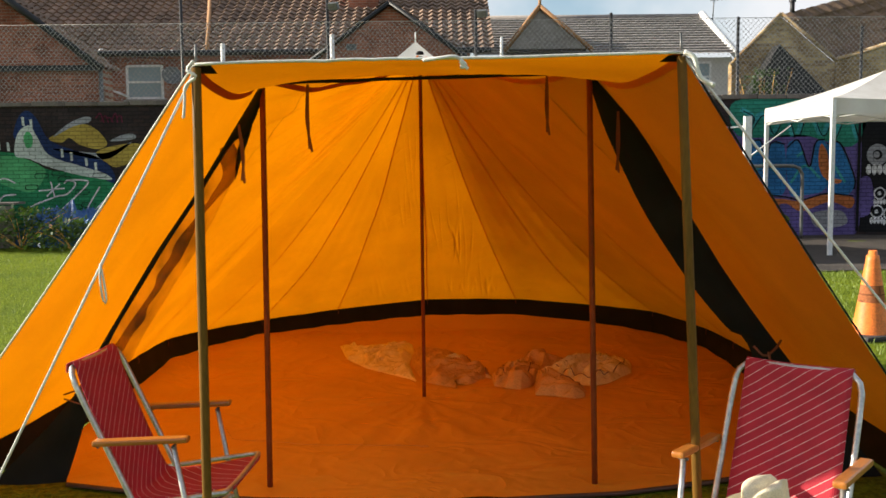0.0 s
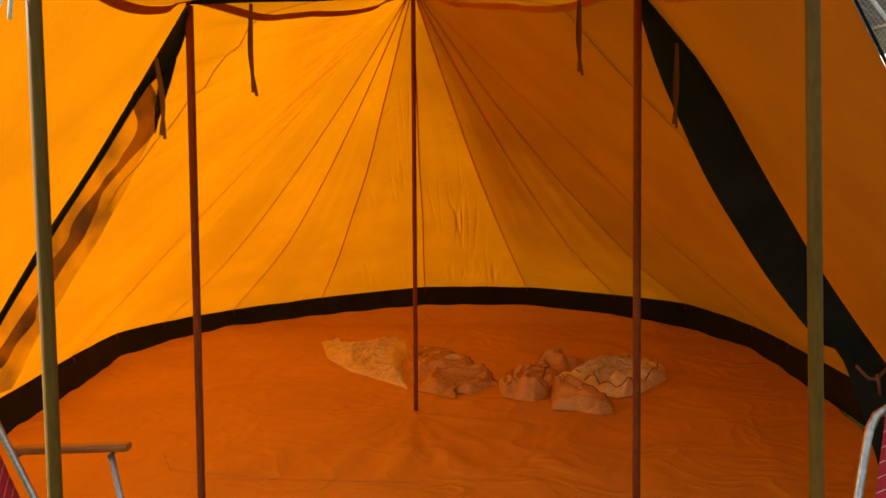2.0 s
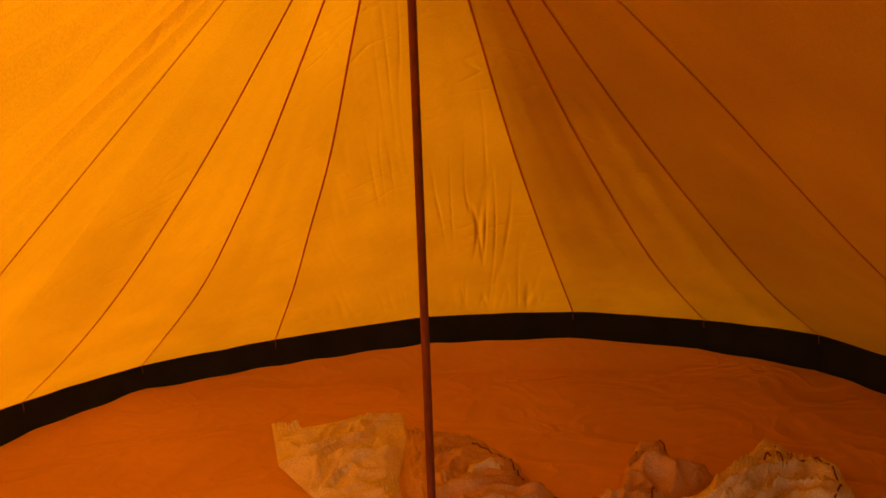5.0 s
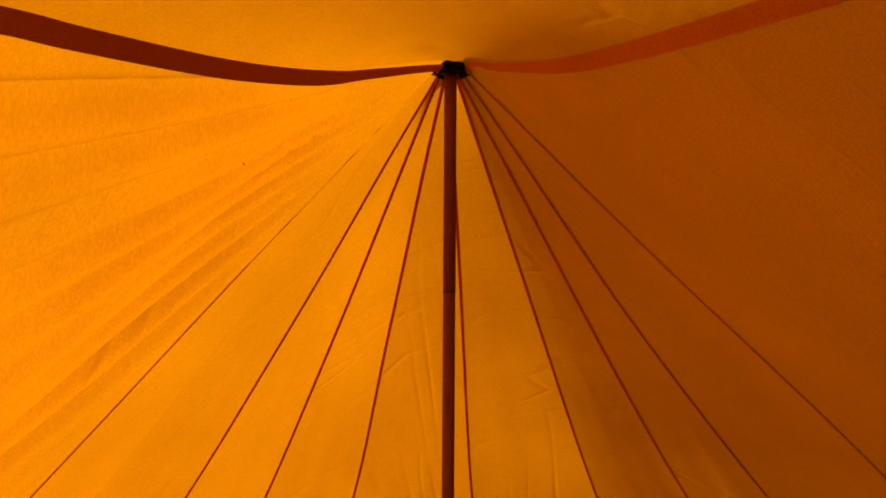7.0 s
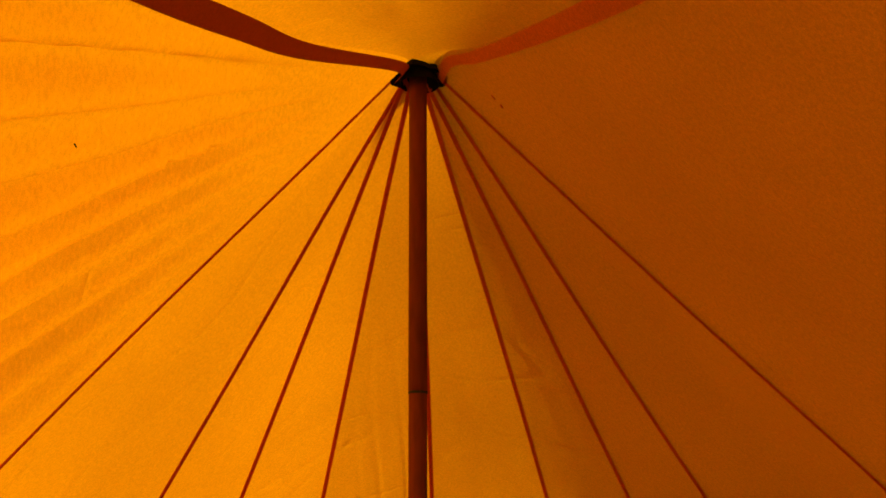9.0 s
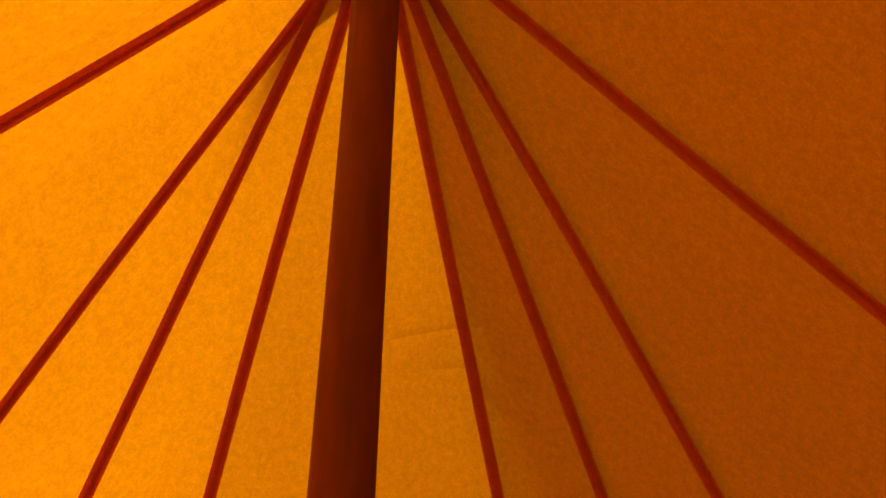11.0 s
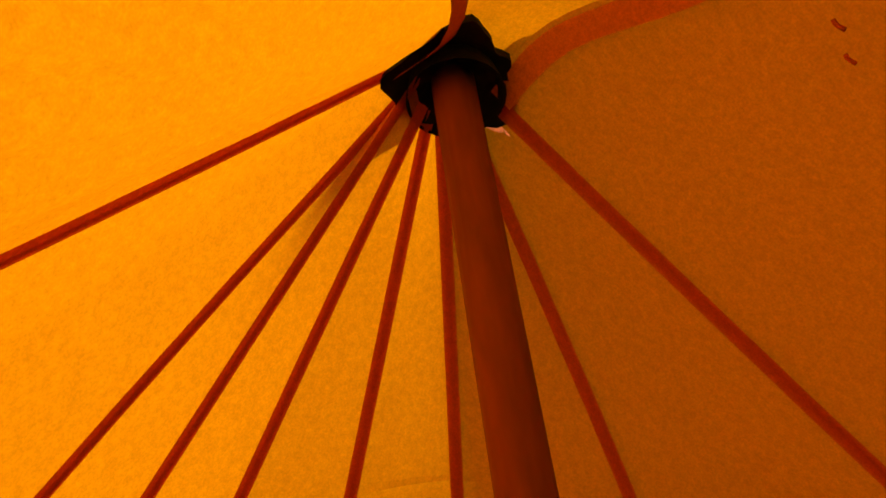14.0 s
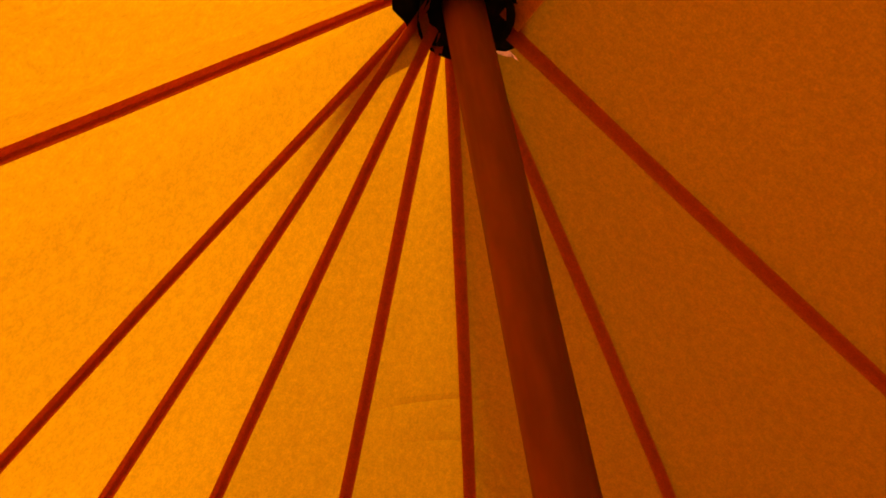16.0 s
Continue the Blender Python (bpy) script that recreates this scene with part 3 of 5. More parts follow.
part("lintel_strip", mesh("lintel_strip", *grid(lintel, 40, 3), MUD), tent)


def strip_between(outer, inner, n=30, m=5, puff=0.02):
    a, b = spline(outer, n), spline(inner, n)

    def f(u, v):
        p = at(a, u).lerp(at(b, u), v)
        return p + Vector((0, -1, 0)) * puff * (math.sin(math.pi * v) + 0.5 * noise.noise(Vector((u * 9, v * 3, 2))))
    return grid(f, n, m)


FLAP_RIM = [(-0.675, -1.645, 1.862), (-0.79, -1.645, 1.682), (-0.99, -1.645, 1.372), (-1.195, -1.645, 1.075), (-1.45, -1.645, 0.67), (-1.62, -1.64, 0.40), (-2.0, -1.6, 0.02)]
FLAP_IN = [(-0.668, -1.64, 1.81), (-0.714, -1.635, 1.695), (-0.765, -1.63, 1.628), (-0.82, -1.635, 1.59), (-0.965, -1.64, 1.372), (-1.170, -1.64, 1.072), (-1.418, -1.64, 0.67), (-1.52, -1.62, 0.38), (-1.66, -1.58, 0.02)]
part("door_flap", mesh("door_flap", *strip_between(
    [(0.798, -1.64, 1.915), (0.94, -1.64, 1.738), (1.06, -1.64, 1.572), (1.20, -1.63, 1.342), (1.29, -1.63, 1.19), (1.46, -1.62, 0.93), (1.735, -1.60, 0.565), (2.2, -1.56, 0.0)],
    [(0.80, -1.62, 1.83), (0.86, -1.61, 1.66), (0.937, -1.60, 1.492), (1.062, -1.59, 1.248), (1.262, -1.58, 0.945), (1.447, -1.57, 0.72), (1.56, -1.56, 0.615), (1.78, -1.55, 0.0)], 40, 8), MUD), tent, "black door flap gathered back and tied")
part("door_flap", mesh("door_flap", *strip_between(FLAP_RIM, FLAP_IN, 60, 5), MUD), tent, "narrow black door flap edge")
part("flap_tail", mesh("flap_tail", *strip_between([(-0.765, -1.63, 1.645), (-0.795, -1.62, 1.57), (-0.812, -1.60, 1.50), (-0.816, -1.59, 1.44)], [(-0.722, -1.63, 1.68), (-0.752, -1.61, 1.60), (-0.785, -1.60, 1.52), (-0.815, -1.59, 1.435)], 16, 3, 0.006), MUD), tent)
film_out = [(-0.77, -1.635, 1.635), (-0.885, -1.635, 1.54), (-0.972, -1.635, 1.38), (-1.172, -1.635, 1.085), (-1.405, -1.635, 0.70), (-1.47, -1.63, 0.52)]
film_in = [(-0.765, -1.60, 1.61), (-0.80, -1.585, 1.50), (-0.838, -1.575, 1.42), (-0.94, -1.565, 1.23), (-1.04, -1.56, 1.07), (-1.25, -1.56, 0.75), (-1.36, -1.57, 0.55)]
part("window_film", mesh("window_film", *strip_between(film_out, film_in, 60, 16, 0.035), FILM), tent, "crumpled clear plastic window, rolled aside")
wind = spline([(-0.845, -1.60, 1.59), (-0.84, -1.60, 1.53), (-0.838, -1.60, 1.45), (-0.89, -1.60, 1.37), (-0.985, -1.60, 1.27), (-1.06, -1.60, 1.15), (-1.13, -1.60, 1.03), (-1.20, -1.60, 0.92), (-1.29, -1.60, 0.79), (-1.40, -1.60, 0.62)], 80)
part("rolled_film", mesh("rolled_film", *ribbon([p + Vector((0.012 * noise.noise(p * 9), -0.012 - 0.02 * noise.noise(p * 14), 0)) for p in wind], lambda u: 0.045 + 0.055 * abs(math.sin(u * 8.2 + 0.5)) + 0.012 * math.sin(u * 47), lambda p, d: Vector((1, -0.25, 0.45))), SMOKE), tent, "smoky rolled edge of the clear plastic window")

def tie(top, low, sway):
    top, low = Vector(top), Vector(low)
    mid = top.lerp(low, 0.55) + Vector((sway, 0.01, 0))
    pts = spline([top, mid, low], 14)
    pts2 = spline([top, mid + Vector((-0.008, 0.006, 0)), low + Vector((0.011, 0.004, -0.012))], 14)
    flat = lambda p, d: Vector((1, 0.35, 0))
    return merge("tie", [ribbon(pts, 0.012, flat), ribbon(pts2, 0.011, flat)], TIE)


for a, b, w in (((-0.468, -1.652, 1.855), (-0.46, -1.69, 1.567), -0.004), ((0.60, -1.652, 1.885), (0.596, -1.69, 1.63), 0.004),
                ((-0.775, -1.68, 1.68), (-0.765, -1.69, 1.43), 0.012), ((0.912, -1.68, 1.72), (0.905, -1.69, 1.46), 0.01)):
    part("tie", tie(a, b, w), tent)
part("toggle_loop", merge("toggle_loop", [tube(spline([(1.53, -1.70, 0.66), (1.57, -1.73, 0.62), (1.62, -1.72, 0.65), (1.66, -1.68, 0.68)], 10), 0.006, 6), tube(spline([(1.585, -1.735, 0.64), (1.59, -1.745, 0.60), (1.60, -1.73, 0.57)], 6), 0.006, 6)], TIE), tent)
part("toggle_loop", merge("toggle_loop", [tube(spline([(-1.60, -1.70, 0.47), (-1.50, -1.74, 0.50), (-1.42, -1.70, 0.46), (-1.5, -1.72, 0.43), (-1.60, -1.70, 0.45)], 16), 0.004, 6)], TIE), tent)
# rope edging along the front and down the hem
edge = [roof(1, k / 30) for k in range(31)]
part("edge_rope", merge("edge_rope", [tube([p + Vector((0, -0.006, 0.004)) for p in edge], 0.005, 6)], ROPE), tent, "white rope sewn along the front edge")
part("edge_binding", merge("edge_binding", [tube([p + Vector((-0.004, -0.004, 0.002)) for p in HEM["l"]], 0.004, 6)], ROPE), tent)
part("edge_binding", merge("edge_binding", [tube([p + Vector((0.004, -0.004, 0.002)) for p in HEM["r"]], 0.004, 6)], MUD), tent)
for s, p in (("l", RIDGE["l"][-1]), ("r", RIDGE["r"][-1])):
    part("corner_patch", mesh("corner_patch", [p + Vector((-0.03, 0, 0.004)), p + Vector((0.05 if s == "l" else 0.03, 0, 0.002)), p + Vector((0.06 if s == "l" else 0.0, 0.05, -0.02)), p + Vector((-0.03 if s == "l" else -0.06, 0.05, -0.02))], [(0, 1, 2, 3)], LEATHER), tent)


# ---------------------------------------------------------------- poles and ropes
def tent_pole(base, top, r, joint, label, paintwork=POLE):
    base, top = Vector(base), Vector(top)
    o = thing("tent_pole", label, "tent pole", base, "tent poles")
    t = top - base
    part("tube", merge("tube", [tube([t * (k / 8) for k in range(9)], r, 16)], paintwork), o)
    if joint:
        c = t * (joint / t.z)
        d = t.normalized()
        part("collar", merge("collar", [tube([c - d * 0.0015, c + d * 0.0015], r * 1.05, 16)], RUBBER), o)
        part("upper_tube", merge("upper_tube", [tube([c, c + d * (t.length - c.length)], r * 1.035, 16)], POLE), o)
    part("spike", merge("spike", [tube([t, t + t.normalized() * (0.075 if joint is None else 0.02)], 0.004, 8)], GREYSTEEL), o)
    return o


tent_pole((0, 0, 0.005), (0.0, 0, 2.135), 0.0113, 1.712, "brown steel centre pole standing on the groundsheet")
tent_pole((-0.687, -1.642, 0.005), (-0.672, -1.642, 1.85), 0.0135, None, "brown steel doorway pole under the lintel")
tent_pole((0.822, -1.645, 0.005), (0.79, -1.642, 1.885), 0.0135, None, "brown steel doorway pole under the lintel")
tent_pole((-0.668, -2.86, 0.0), (-0.652, -2.862, 1.81), 0.0155, None, "olive brown steel porch pole standing in the grass", OLIVE)
tent_pole((0.985, -2.85, 0.0), (0.897, -2.842, 1.832), 0.0155, None, "olive brown steel porch pole standing in the grass", OLIVE)


def guy_rope(pts, label, r=0.005):
    o = thing("guy_rope", label, "rope", pts[0], "guy ropes")
    p0 = Vector(pts[0])
    part("cord", merge("cord", [tube([Vector(p) - p0 for p in pts], r, 6)], ROPE), o)
    return o


g = guy_rope([(-0.655, -2.87, 1.80), (-1.11, -2.91, 0.91), (-1.49, -2.94, 0.17), (-1.58, -2.95, 0.0)], "white guy rope from the porch corner to the grass")
part("slack_loop", merge("slack_loop", [tube(spline([(-0.315, -0.03, -0.61), (-0.305, -0.035, -0.66), (-0.298, -0.035, -0.73), (-0.309, -0.035, -0.725), (-0.316, -0.035, -0.66), (-0.315, -0.03, -0.61)], 20), 0.0035, 6)], ROPE), g)
part("knot", merge("knot", [tube(spline([(0.0, -0.01, 0.03), (-0.02, -0.02, 0.0), (0.01, -0.025, -0.02), (-0.025, -0.02, -0.05), (-0.03, -0.02, -0.10), (-0.035, -0.02, -0.15)], 24), 0.005, 6)], ROPE), g)
g = guy_rope([(0.90, -2.85, 1.835), (1.65, -2.78, 0.95), (1.75, -2.77, 0.83), (2.46, -2.70, 0.0)], "white guy rope from the porch corner to the grass", 0.0045)
part("knot", merge("knot", [tube(spline([(0.0, -0.01, 0.01), (0.03, -0.02, -0.01), (0.05, -0.02, -0.07), (0.09, -0.04, -0.10)], 20), 0.008, 6)], ROPE), g)
g = thing("rope_knot", "white cord knotted round the porch edge", "rope", (0.15, -2.87, 1.83))
part("cord", merge("cord", [tube(spline([(-0.08, 0, -0.005), (-0.03, -0.012, 0.0), (0.02, -0.014, 0.004), (0.045, -0.012, -0.01), (0.04, -0.015, -0.03), (0.055, -0.015, -0.022), (0.035, -0.016, -0.008), (0.062, -0.015, -0.035)], 40), 0.006, 6)], ROPE), g)

# ---------------------------------------------------------------- groundsheet
RIM = [(-1.93, 0.47, 0.02), (-1.95, 1.16, 0.03), (-1.78, 1.66, 0.02), (-1.45, 2.28, 0.01), (-0.80, 2.48, 0.05), (-0.02, 2.59, 0.11), (0.77, 2.60, 0.105), (1.43, 2.43, 0.06), (1.90, 2.08, 0.03),
       (2.16, 1.40, 0.03), (2.2, 0.9, 0.02), (2.2, 0.0, 0.01), (2.1, -0.9, 0.01), (1.80, -1.45, 0.006), (1.35, -1.64, 0.006), (0.92, -1.77, 0.006), (0.4, -1.83, 0.006), (-0.1, -1.84, 0.006), (-0.7, -1.80, 0.006), (-1.25, -1.70, 0.006), (-1.66, -1.57, 0.006), (-1.9, -1.0, 0.01), (-1.95, -0.3, 0.015)]
rim_line = [Vector(RIM[i]).lerp(Vector(RIM[(i + 1) % len(RIM)]), k / 12) for i in range(len(RIM)) for k in range(12)]


# bearing, distance, reach and height of the folds that run from the pole
CREASES = [(-1.62, 0.62, 0.50, 1.0), (-1.30, 0.75, 0.40, 0.8), (-1.05, 0.45, 0.40, 0.5), (-1.95, 0.80, 0.35, 0.7), (-2.75, 0.35, 0.35, 0.6), (-0.45, 0.35, 0.35, 0.6), (0.55, 0.25, 0.25, 0.6), (2.6, 0.25, 0.25, 0.4), (-2.3, 1.0, 0.45, 0.5), (-0.85, 1.05, 0.40, 0.5)]


def groundsheet(u, v):
    p = rim_line[int(round(v * len(rim_line))) % len(rim_line)]
    c = Vector((0.0, 0.25, 0.0))
    q = c.lerp(Vector((p.x, p.y, 0)), u)
    rise = max(0.0, (u - 0.90) / 0.10)
    z = 0.004 + (p.z + 0.012 * noise.noise(Vector((p.x * 5, p.y * 5, 4)))) * rise ** 1.5
    w = noise.noise(Vector((q.x * 2.3, q.y * 2.3, 1.0)))
    ridge = (1 - min(1, abs(noise.noise(Vector((q.x * 1.9 + 3, q.y * 1.1, 7.0))) * 6))) ** 2
    a = math.atan2(q.y + 0.05, q.x)
    rr = math.hypot(q.x, q.y)
    wobble = a + 0.10 * noise.noise(Vector((q.x * 5, q.y * 5, 2.0)))
    star = max((max(0, math.cos(wobble - b)) ** (60 + 200 * rr) * max(0, 1 - abs(rr - r0) / r1) * w0 for b, r0, r1, w0 in CREASES))
    z += 0.004 + 0.003 * w + 0.006 * ridge * (1 - rise) + 0.026 * star
    return Vector((q.x, q.y, z))


sheet = thing("groundsheet", "creased orange groundsheet laid flat inside the tent", "groundsheet")
part("sheet", mesh("sheet", *grid(groundsheet, 130, len(rim_line)), SHEET), sheet)
part("rim", merge("rim", [tube([Vector((p[0], p[1], 0.006)) for p in RIM[11:21]], 0.012, 6)], SHEET_RIM), sheet, "dark brown turned front edge")
part("crease_line", merge("crease_line", [tube([groundsheet(0.62, v / len(rim_line)) + Vector((0, 0, 0.001)) for v in range(200, 248)], 0.0011, 4)], BARGE), sheet)


# ---------------------------------------------------------------- crumpled cloths
def crumple(name, at_xy, size, turn, height, material, seed, outline):
    """A heap of soft folds with an uneven outline."""
    def f(u, v):
        a = v * math.tau
        o = 1 + 0.28 * math.sin(2 * a + seed) * outline + 0.16 * math.sin(3 * a + 2 * seed) + 0.10 * math.sin(7 * a + seed) + 0.05 * math.sin(13 * a)
        x, y = u * o * math.cos(a) * size[0], u * o * math.sin(a) * size[1]
        n1 = 0.5 + 0.5 * math.sin(34 * y + 9 * noise.noise(Vector((x * 3.0 + seed, y * 3.0, seed))) + 3 * x)
        n2 = 1 - abs(noise.noise(Vector((x * 7 + y * 4, y * 9 + seed, 2 * seed)))) * 2.4
        lump = 0.5 + 0.9 * noise.noise(Vector((x * 5 + 2 * seed, y * 6, seed)))
        z = height * (1 - u ** 4) * (0.18 + 0.42 * max(0, lump) + 0.30 * n1 ** 1.5 + 0.18 * max(0, n2)) + 0.010
        c, s = math.cos(turn), math.sin(turn)
        return Vector((x * c - y * s, x * s + y * c, z if u < 0.99 else 0.008))
    return mesh(name, *grid(f, 34, 110), material)


def folds(name, outline, height, material, seed, along):
    """A dropped cloth: an angular outline, soft billows and sharp creases along one bearing."""
    n = len(outline)
    cx, cy = sum(p[0] for p in outline) / n, sum(p[1] for p in outline) / n
    ca, sa = math.cos(along), math.sin(along)

    def f(u, v):
        k = v * n
        i = int(k) % n
        a, b = outline[i], outline[(i + 1) % n]
        w = k - int(k)
        ex, ey = a[0] + (b[0] - a[0]) * w - cx, a[1] + (b[1] - a[1]) * w - cy
        x, y = ex * u, ey * u
        wx, wy = x * ca + y * sa, -x * sa + y * ca
        warp = noise.noise(Vector((x * 4 + seed, y * 4, seed)))
        r1 = 1 - abs(noise.noise(Vector((wx * 2.4 + seed, wy * 9 + 1.6 * warp, seed)))) * 3.2
        r2 = 1 - abs(noise.noise(Vector((wx * 6 + 5, wy * 20 + 2.2 * warp, 2 * seed)))) * 3.0
        body = 0.45 + 0.75 * noise.noise(Vector((x * 5, y * 5, 3 * seed)))
        z = height * (1 - u ** 5) * (0.15 + 0.45 * max(0, body) + 0.38 * max(0, r1) ** 1.4 + 0.16 * max(0, r2))
        return Vector((cx + x, cy + y, z + (0.016 * max(0, r2) if u < 0.99 else 0) + 0.008))
    return f


def drop(parent, name, outline, height, material, seed, along, label="", trim=()):
    f = folds(name, outline, height, material, seed, along)
    p = part(name, mesh(name, *grid(f, 48, 13 * len(outline)), material), parent, label)
    for (u0, v0), (u1, v1) in trim:
        line = [f(u0 + (u1 - u0) * k / 30, v0 + (v1 - v0) * k / 30) + Vector((0, 0, 0.003)) for k in range(31)]
        part("piping", merge("piping", [tube(line, 0.0035, 5)], TIE), p, "dark brown piping")
    return p


o = thing("crumpled_cloth", "cream cotton cloth dropped in folds on the groundsheet", "cloth", (0, 0, 0.004))
drop(o, "cream_fold", [(-0.72, 1.68), (-0.64, 1.52), (-0.43, 1.61), (-0.30, 1.71), (-0.13, 1.73), (-0.10, 1.39), (-0.13, 0.98), (-0.06, 0.42), (-0.20, 0.59), (-0.42, 0.82), (-0.61, 1.17)], 0.07, CREAM, 1.7, 0.9)
drop(o, "tan_fold", [(-0.12, 1.54), (0.15, 1.40), (0.20, 1.33), (0.33, 1.06), (0.37, 0.82), (0.44, 0.73), (0.46, 0.49), (0.42, 0.51), (0.29, 0.30), (0.14, 0.40), (0.21, 0.22), (-0.01, 0.40), (-0.11, 0.92)], 0.08, TAN, 4.1, 0.7, "tan underside of the cloth", [((0.8, 0.08), (0.75, 0.3)), ((0.9, 0.40), (0.9, 0.50))])
drop(o, "cream_fold", [(0.12, 1.02), (0.20, 1.06), (0.28, 0.98), (0.26, 0.80), (0.16, 0.64), (0.10, 0.80)], 0.10, CREAM, 7.3, 0.3)
o = thing("crumpled_cloth", "cream and tan cloth heaped beside the centre pole", "cloth", (0, 0, 0.004))
drop(o, "cream_fold", [(0.77, 0.60), (0.96, 0.75), (1.33, 1.18), (1.50, 0.88), (1.45, 0.62), (1.23, 0.31), (1.10, 0.23), (0.98, 0.31), (0.84, 0.47)], 0.13, CREAM, 5.2, 0.6, "", [((0.85, 0.24), (0.75, 0.97)), ((0.5, 0.2), (0.8, 0.35))])
drop(o, "tan_fold", [(0.83, 1.20), (0.92, 1.11), (0.90, 0.92), (1.05, 0.86), (0.83, 0.66), (0.71, 0.25), (0.63, 0.16), (0.54, 0.20), (0.46, 0.27), (0.46, 0.57), (0.59, 0.52), (0.71, 0.91)], 0.14, TAN, 3.4, 1.1, "tan rolled cloth", [((0.8, 0.05), (0.9, 0.2)), ((0.2, 0.3), (0.9, 0.86))])
drop(o, "tan_fold", [(0.76, 0.52), (0.84, 0.47), (1.00, 0.26), (1.05, 0.12), (1.02, -0.05), (0.95, -0.09), (0.83, -0.01), (0.71, 0.01)], 0.11, TAN, 8.8, -0.3, "tan rolled cloth", [((0.3, 0.1), (0.8, 0.45))])


# ---------------------------------------------------------------- folding chairs
def folding_chair():
    o = thing("folding_chair", "red striped folding chair with varnished wooden arms", "chair", group="folding chairs")
    W = 0.225
    B = 0.195
    back = [Vector((0.0, -B - 0.016, 0.17)), Vector((-0.14, -B - 0.016, 0.48)), Vector((-0.25, -B - 0.014, 0.72)), Vector((-0.275, -B, 0.775)), Vector((-0.285, -B + 0.04, 0.795)), Vector((-0.285, 0, 0.795)),
            Vector((-0.285, B - 0.04, 0.795)), Vector((-0.275, B, 0.775)), Vector((-0.25, B + 0.014, 0.72)), Vector((-0.14, B + 0.016, 0.48)), Vector((0.0, B + 0.016, 0.17))]
    part("back_frame", merge("back_frame", [tube(spline(back, 50), 0.0105, 10)], ALU), o, "bent aluminium tube")
    seat_f = [Vector((-0.13, -W, 0.30)), Vector((0.22, -W, 0.355)), Vector((0.270, -W + 0.02, 0.362)), Vector((0.277, 0, 0.362)), Vector((0.270, W - 0.02, 0.362)), Vector((0.22, W, 0.355)), Vector((-0.13, W, 0.30))]
    part("seat_frame", merge("seat_frame", [tube(spline(seat_f, 40), 0.010, 10)], ALU), o)
    for s in (-1, 1):
        y = s * (W + 0.022)
        part("leg", merge("leg", [tube([Vector((0.10, y, 0.535)), Vector((0.145, y, 0.28)), Vector((0.205, y, 0.0))], 0.0095, 10)], ALU), o)
        part("brace", merge("brace", [bar((0.165, y - s * 0.02, 0.185), (-0.035, y - s * 0.012, 0.215), 0.008)], ALU), o)
        part("rear_leg", merge("rear_leg", [tube(spline([(0.16, y - s * 0.035, 0.19), (-0.05, y - s * 0.035, 0.10), (-0.24, y - s * 0.03, 0.0)], 8), 0.0095, 10)], ALU), o)
        arm = bevel_box("armrest", -0.185, 0.155, -0.021, 0.021, -0.011, 0.011, VARNISH, 0.008)
        a = part("armrest", arm, o, "varnished orange wooden arm")
        a.location, a.rotation_euler = (0, y, 0.552), (0, radians(-3), 0)
        for x, z in ((0.10, 0.53), (-0.165, 0.54)):
            part("rivet", merge("rivet", [bar((x, y - 0.016, z), (x, y + 0.016, z), 0.005)], GREYSTEEL), a).location = (0, -y, -0.552)
    part("crossbar", merge("crossbar", [bar((-0.24, -W, 0.012), (-0.24, W, 0.012), 0.009)], ALU), o)

    def sling(u, v):
        pts = [(-0.306, 0.775), (-0.304, 0.806), (-0.287, 0.814), (-0.268, 0.80), (-0.252, 0.735), (-0.175, 0.53), (-0.11, 0.375), (-0.085, 0.325), (-0.04, 0.315), (0.12, 0.335), (0.26, 0.368), (0.29, 0.366), (0.281, 0.348)]
        i = min(int(u * (len(pts) - 1)), len(pts) - 2)
        k = u * (len(pts) - 1) - i
        x, z = pts[i][0] + (pts[i + 1][0] - pts[i][0]) * k, pts[i][1] + (pts[i + 1][1] - pts[i][1]) * k
        y = (v * 2 - 1) * (B - 0.018)
        return Vector((x, y, z - 0.012 * math.sin(math.pi * v) * math.sin(math.pi * u)))
    me = mesh("sling", *grid(sling, 44, 12), STRIPED)
    b = part("sling", me, o, "red woven seat and back with thin white lines")
    sol = b.modifiers.new("thick", "SOLIDIFY")
    sol.thickness = 0.004
    return o


chair_a = folding_chair()
chair_a.matrix_basis = pose(-0.895, -2.46, 0, 0, 0, -4)
chair_b = copy_thing(chair_a, pose(1.16, -2.98, 0, 0, 0, -127))
tagged(chair_b, "red striped folding chair with a straw hat on its seat")

# straw hat with a pinched crown
hat = thing("straw_hat", "cream straw hat with pinched crown lying on the chair", "hat", (1.135, -3.03, 0.378))


def crown(u, v):
    a = v * math.tau
    r = 0.078 + 0.008 * math.cos(2 * a)
    if u < 0.6:
        k = u / 0.6
        rr, z = r * (1 - 0.12 * k), 0.115 * k
    else:
        k = (u - 0.6) / 0.4
        rr, z = r * 0.88 * math.cos(k * math.pi / 2), 0.115 + 0.018 * math.sin(k * math.pi / 2)
    p = Vector((rr * math.cos(a) * 1.15, rr * math.sin(a) * 0.92, z))
    dent = math.exp(-((p.y) / 0.022) ** 2) * 0.034 * max(0, min(1, (z - 0.07) / 0.05))
    pinch = math.exp(-((abs(p.y) - 0.055) / 0.02) ** 2 - ((p.x - 0.05) / 0.03) ** 2) * 0.02 * (z > 0.05)
    return p + Vector((0, -pinch * (1 if p.y > 0 else -1), -dent))


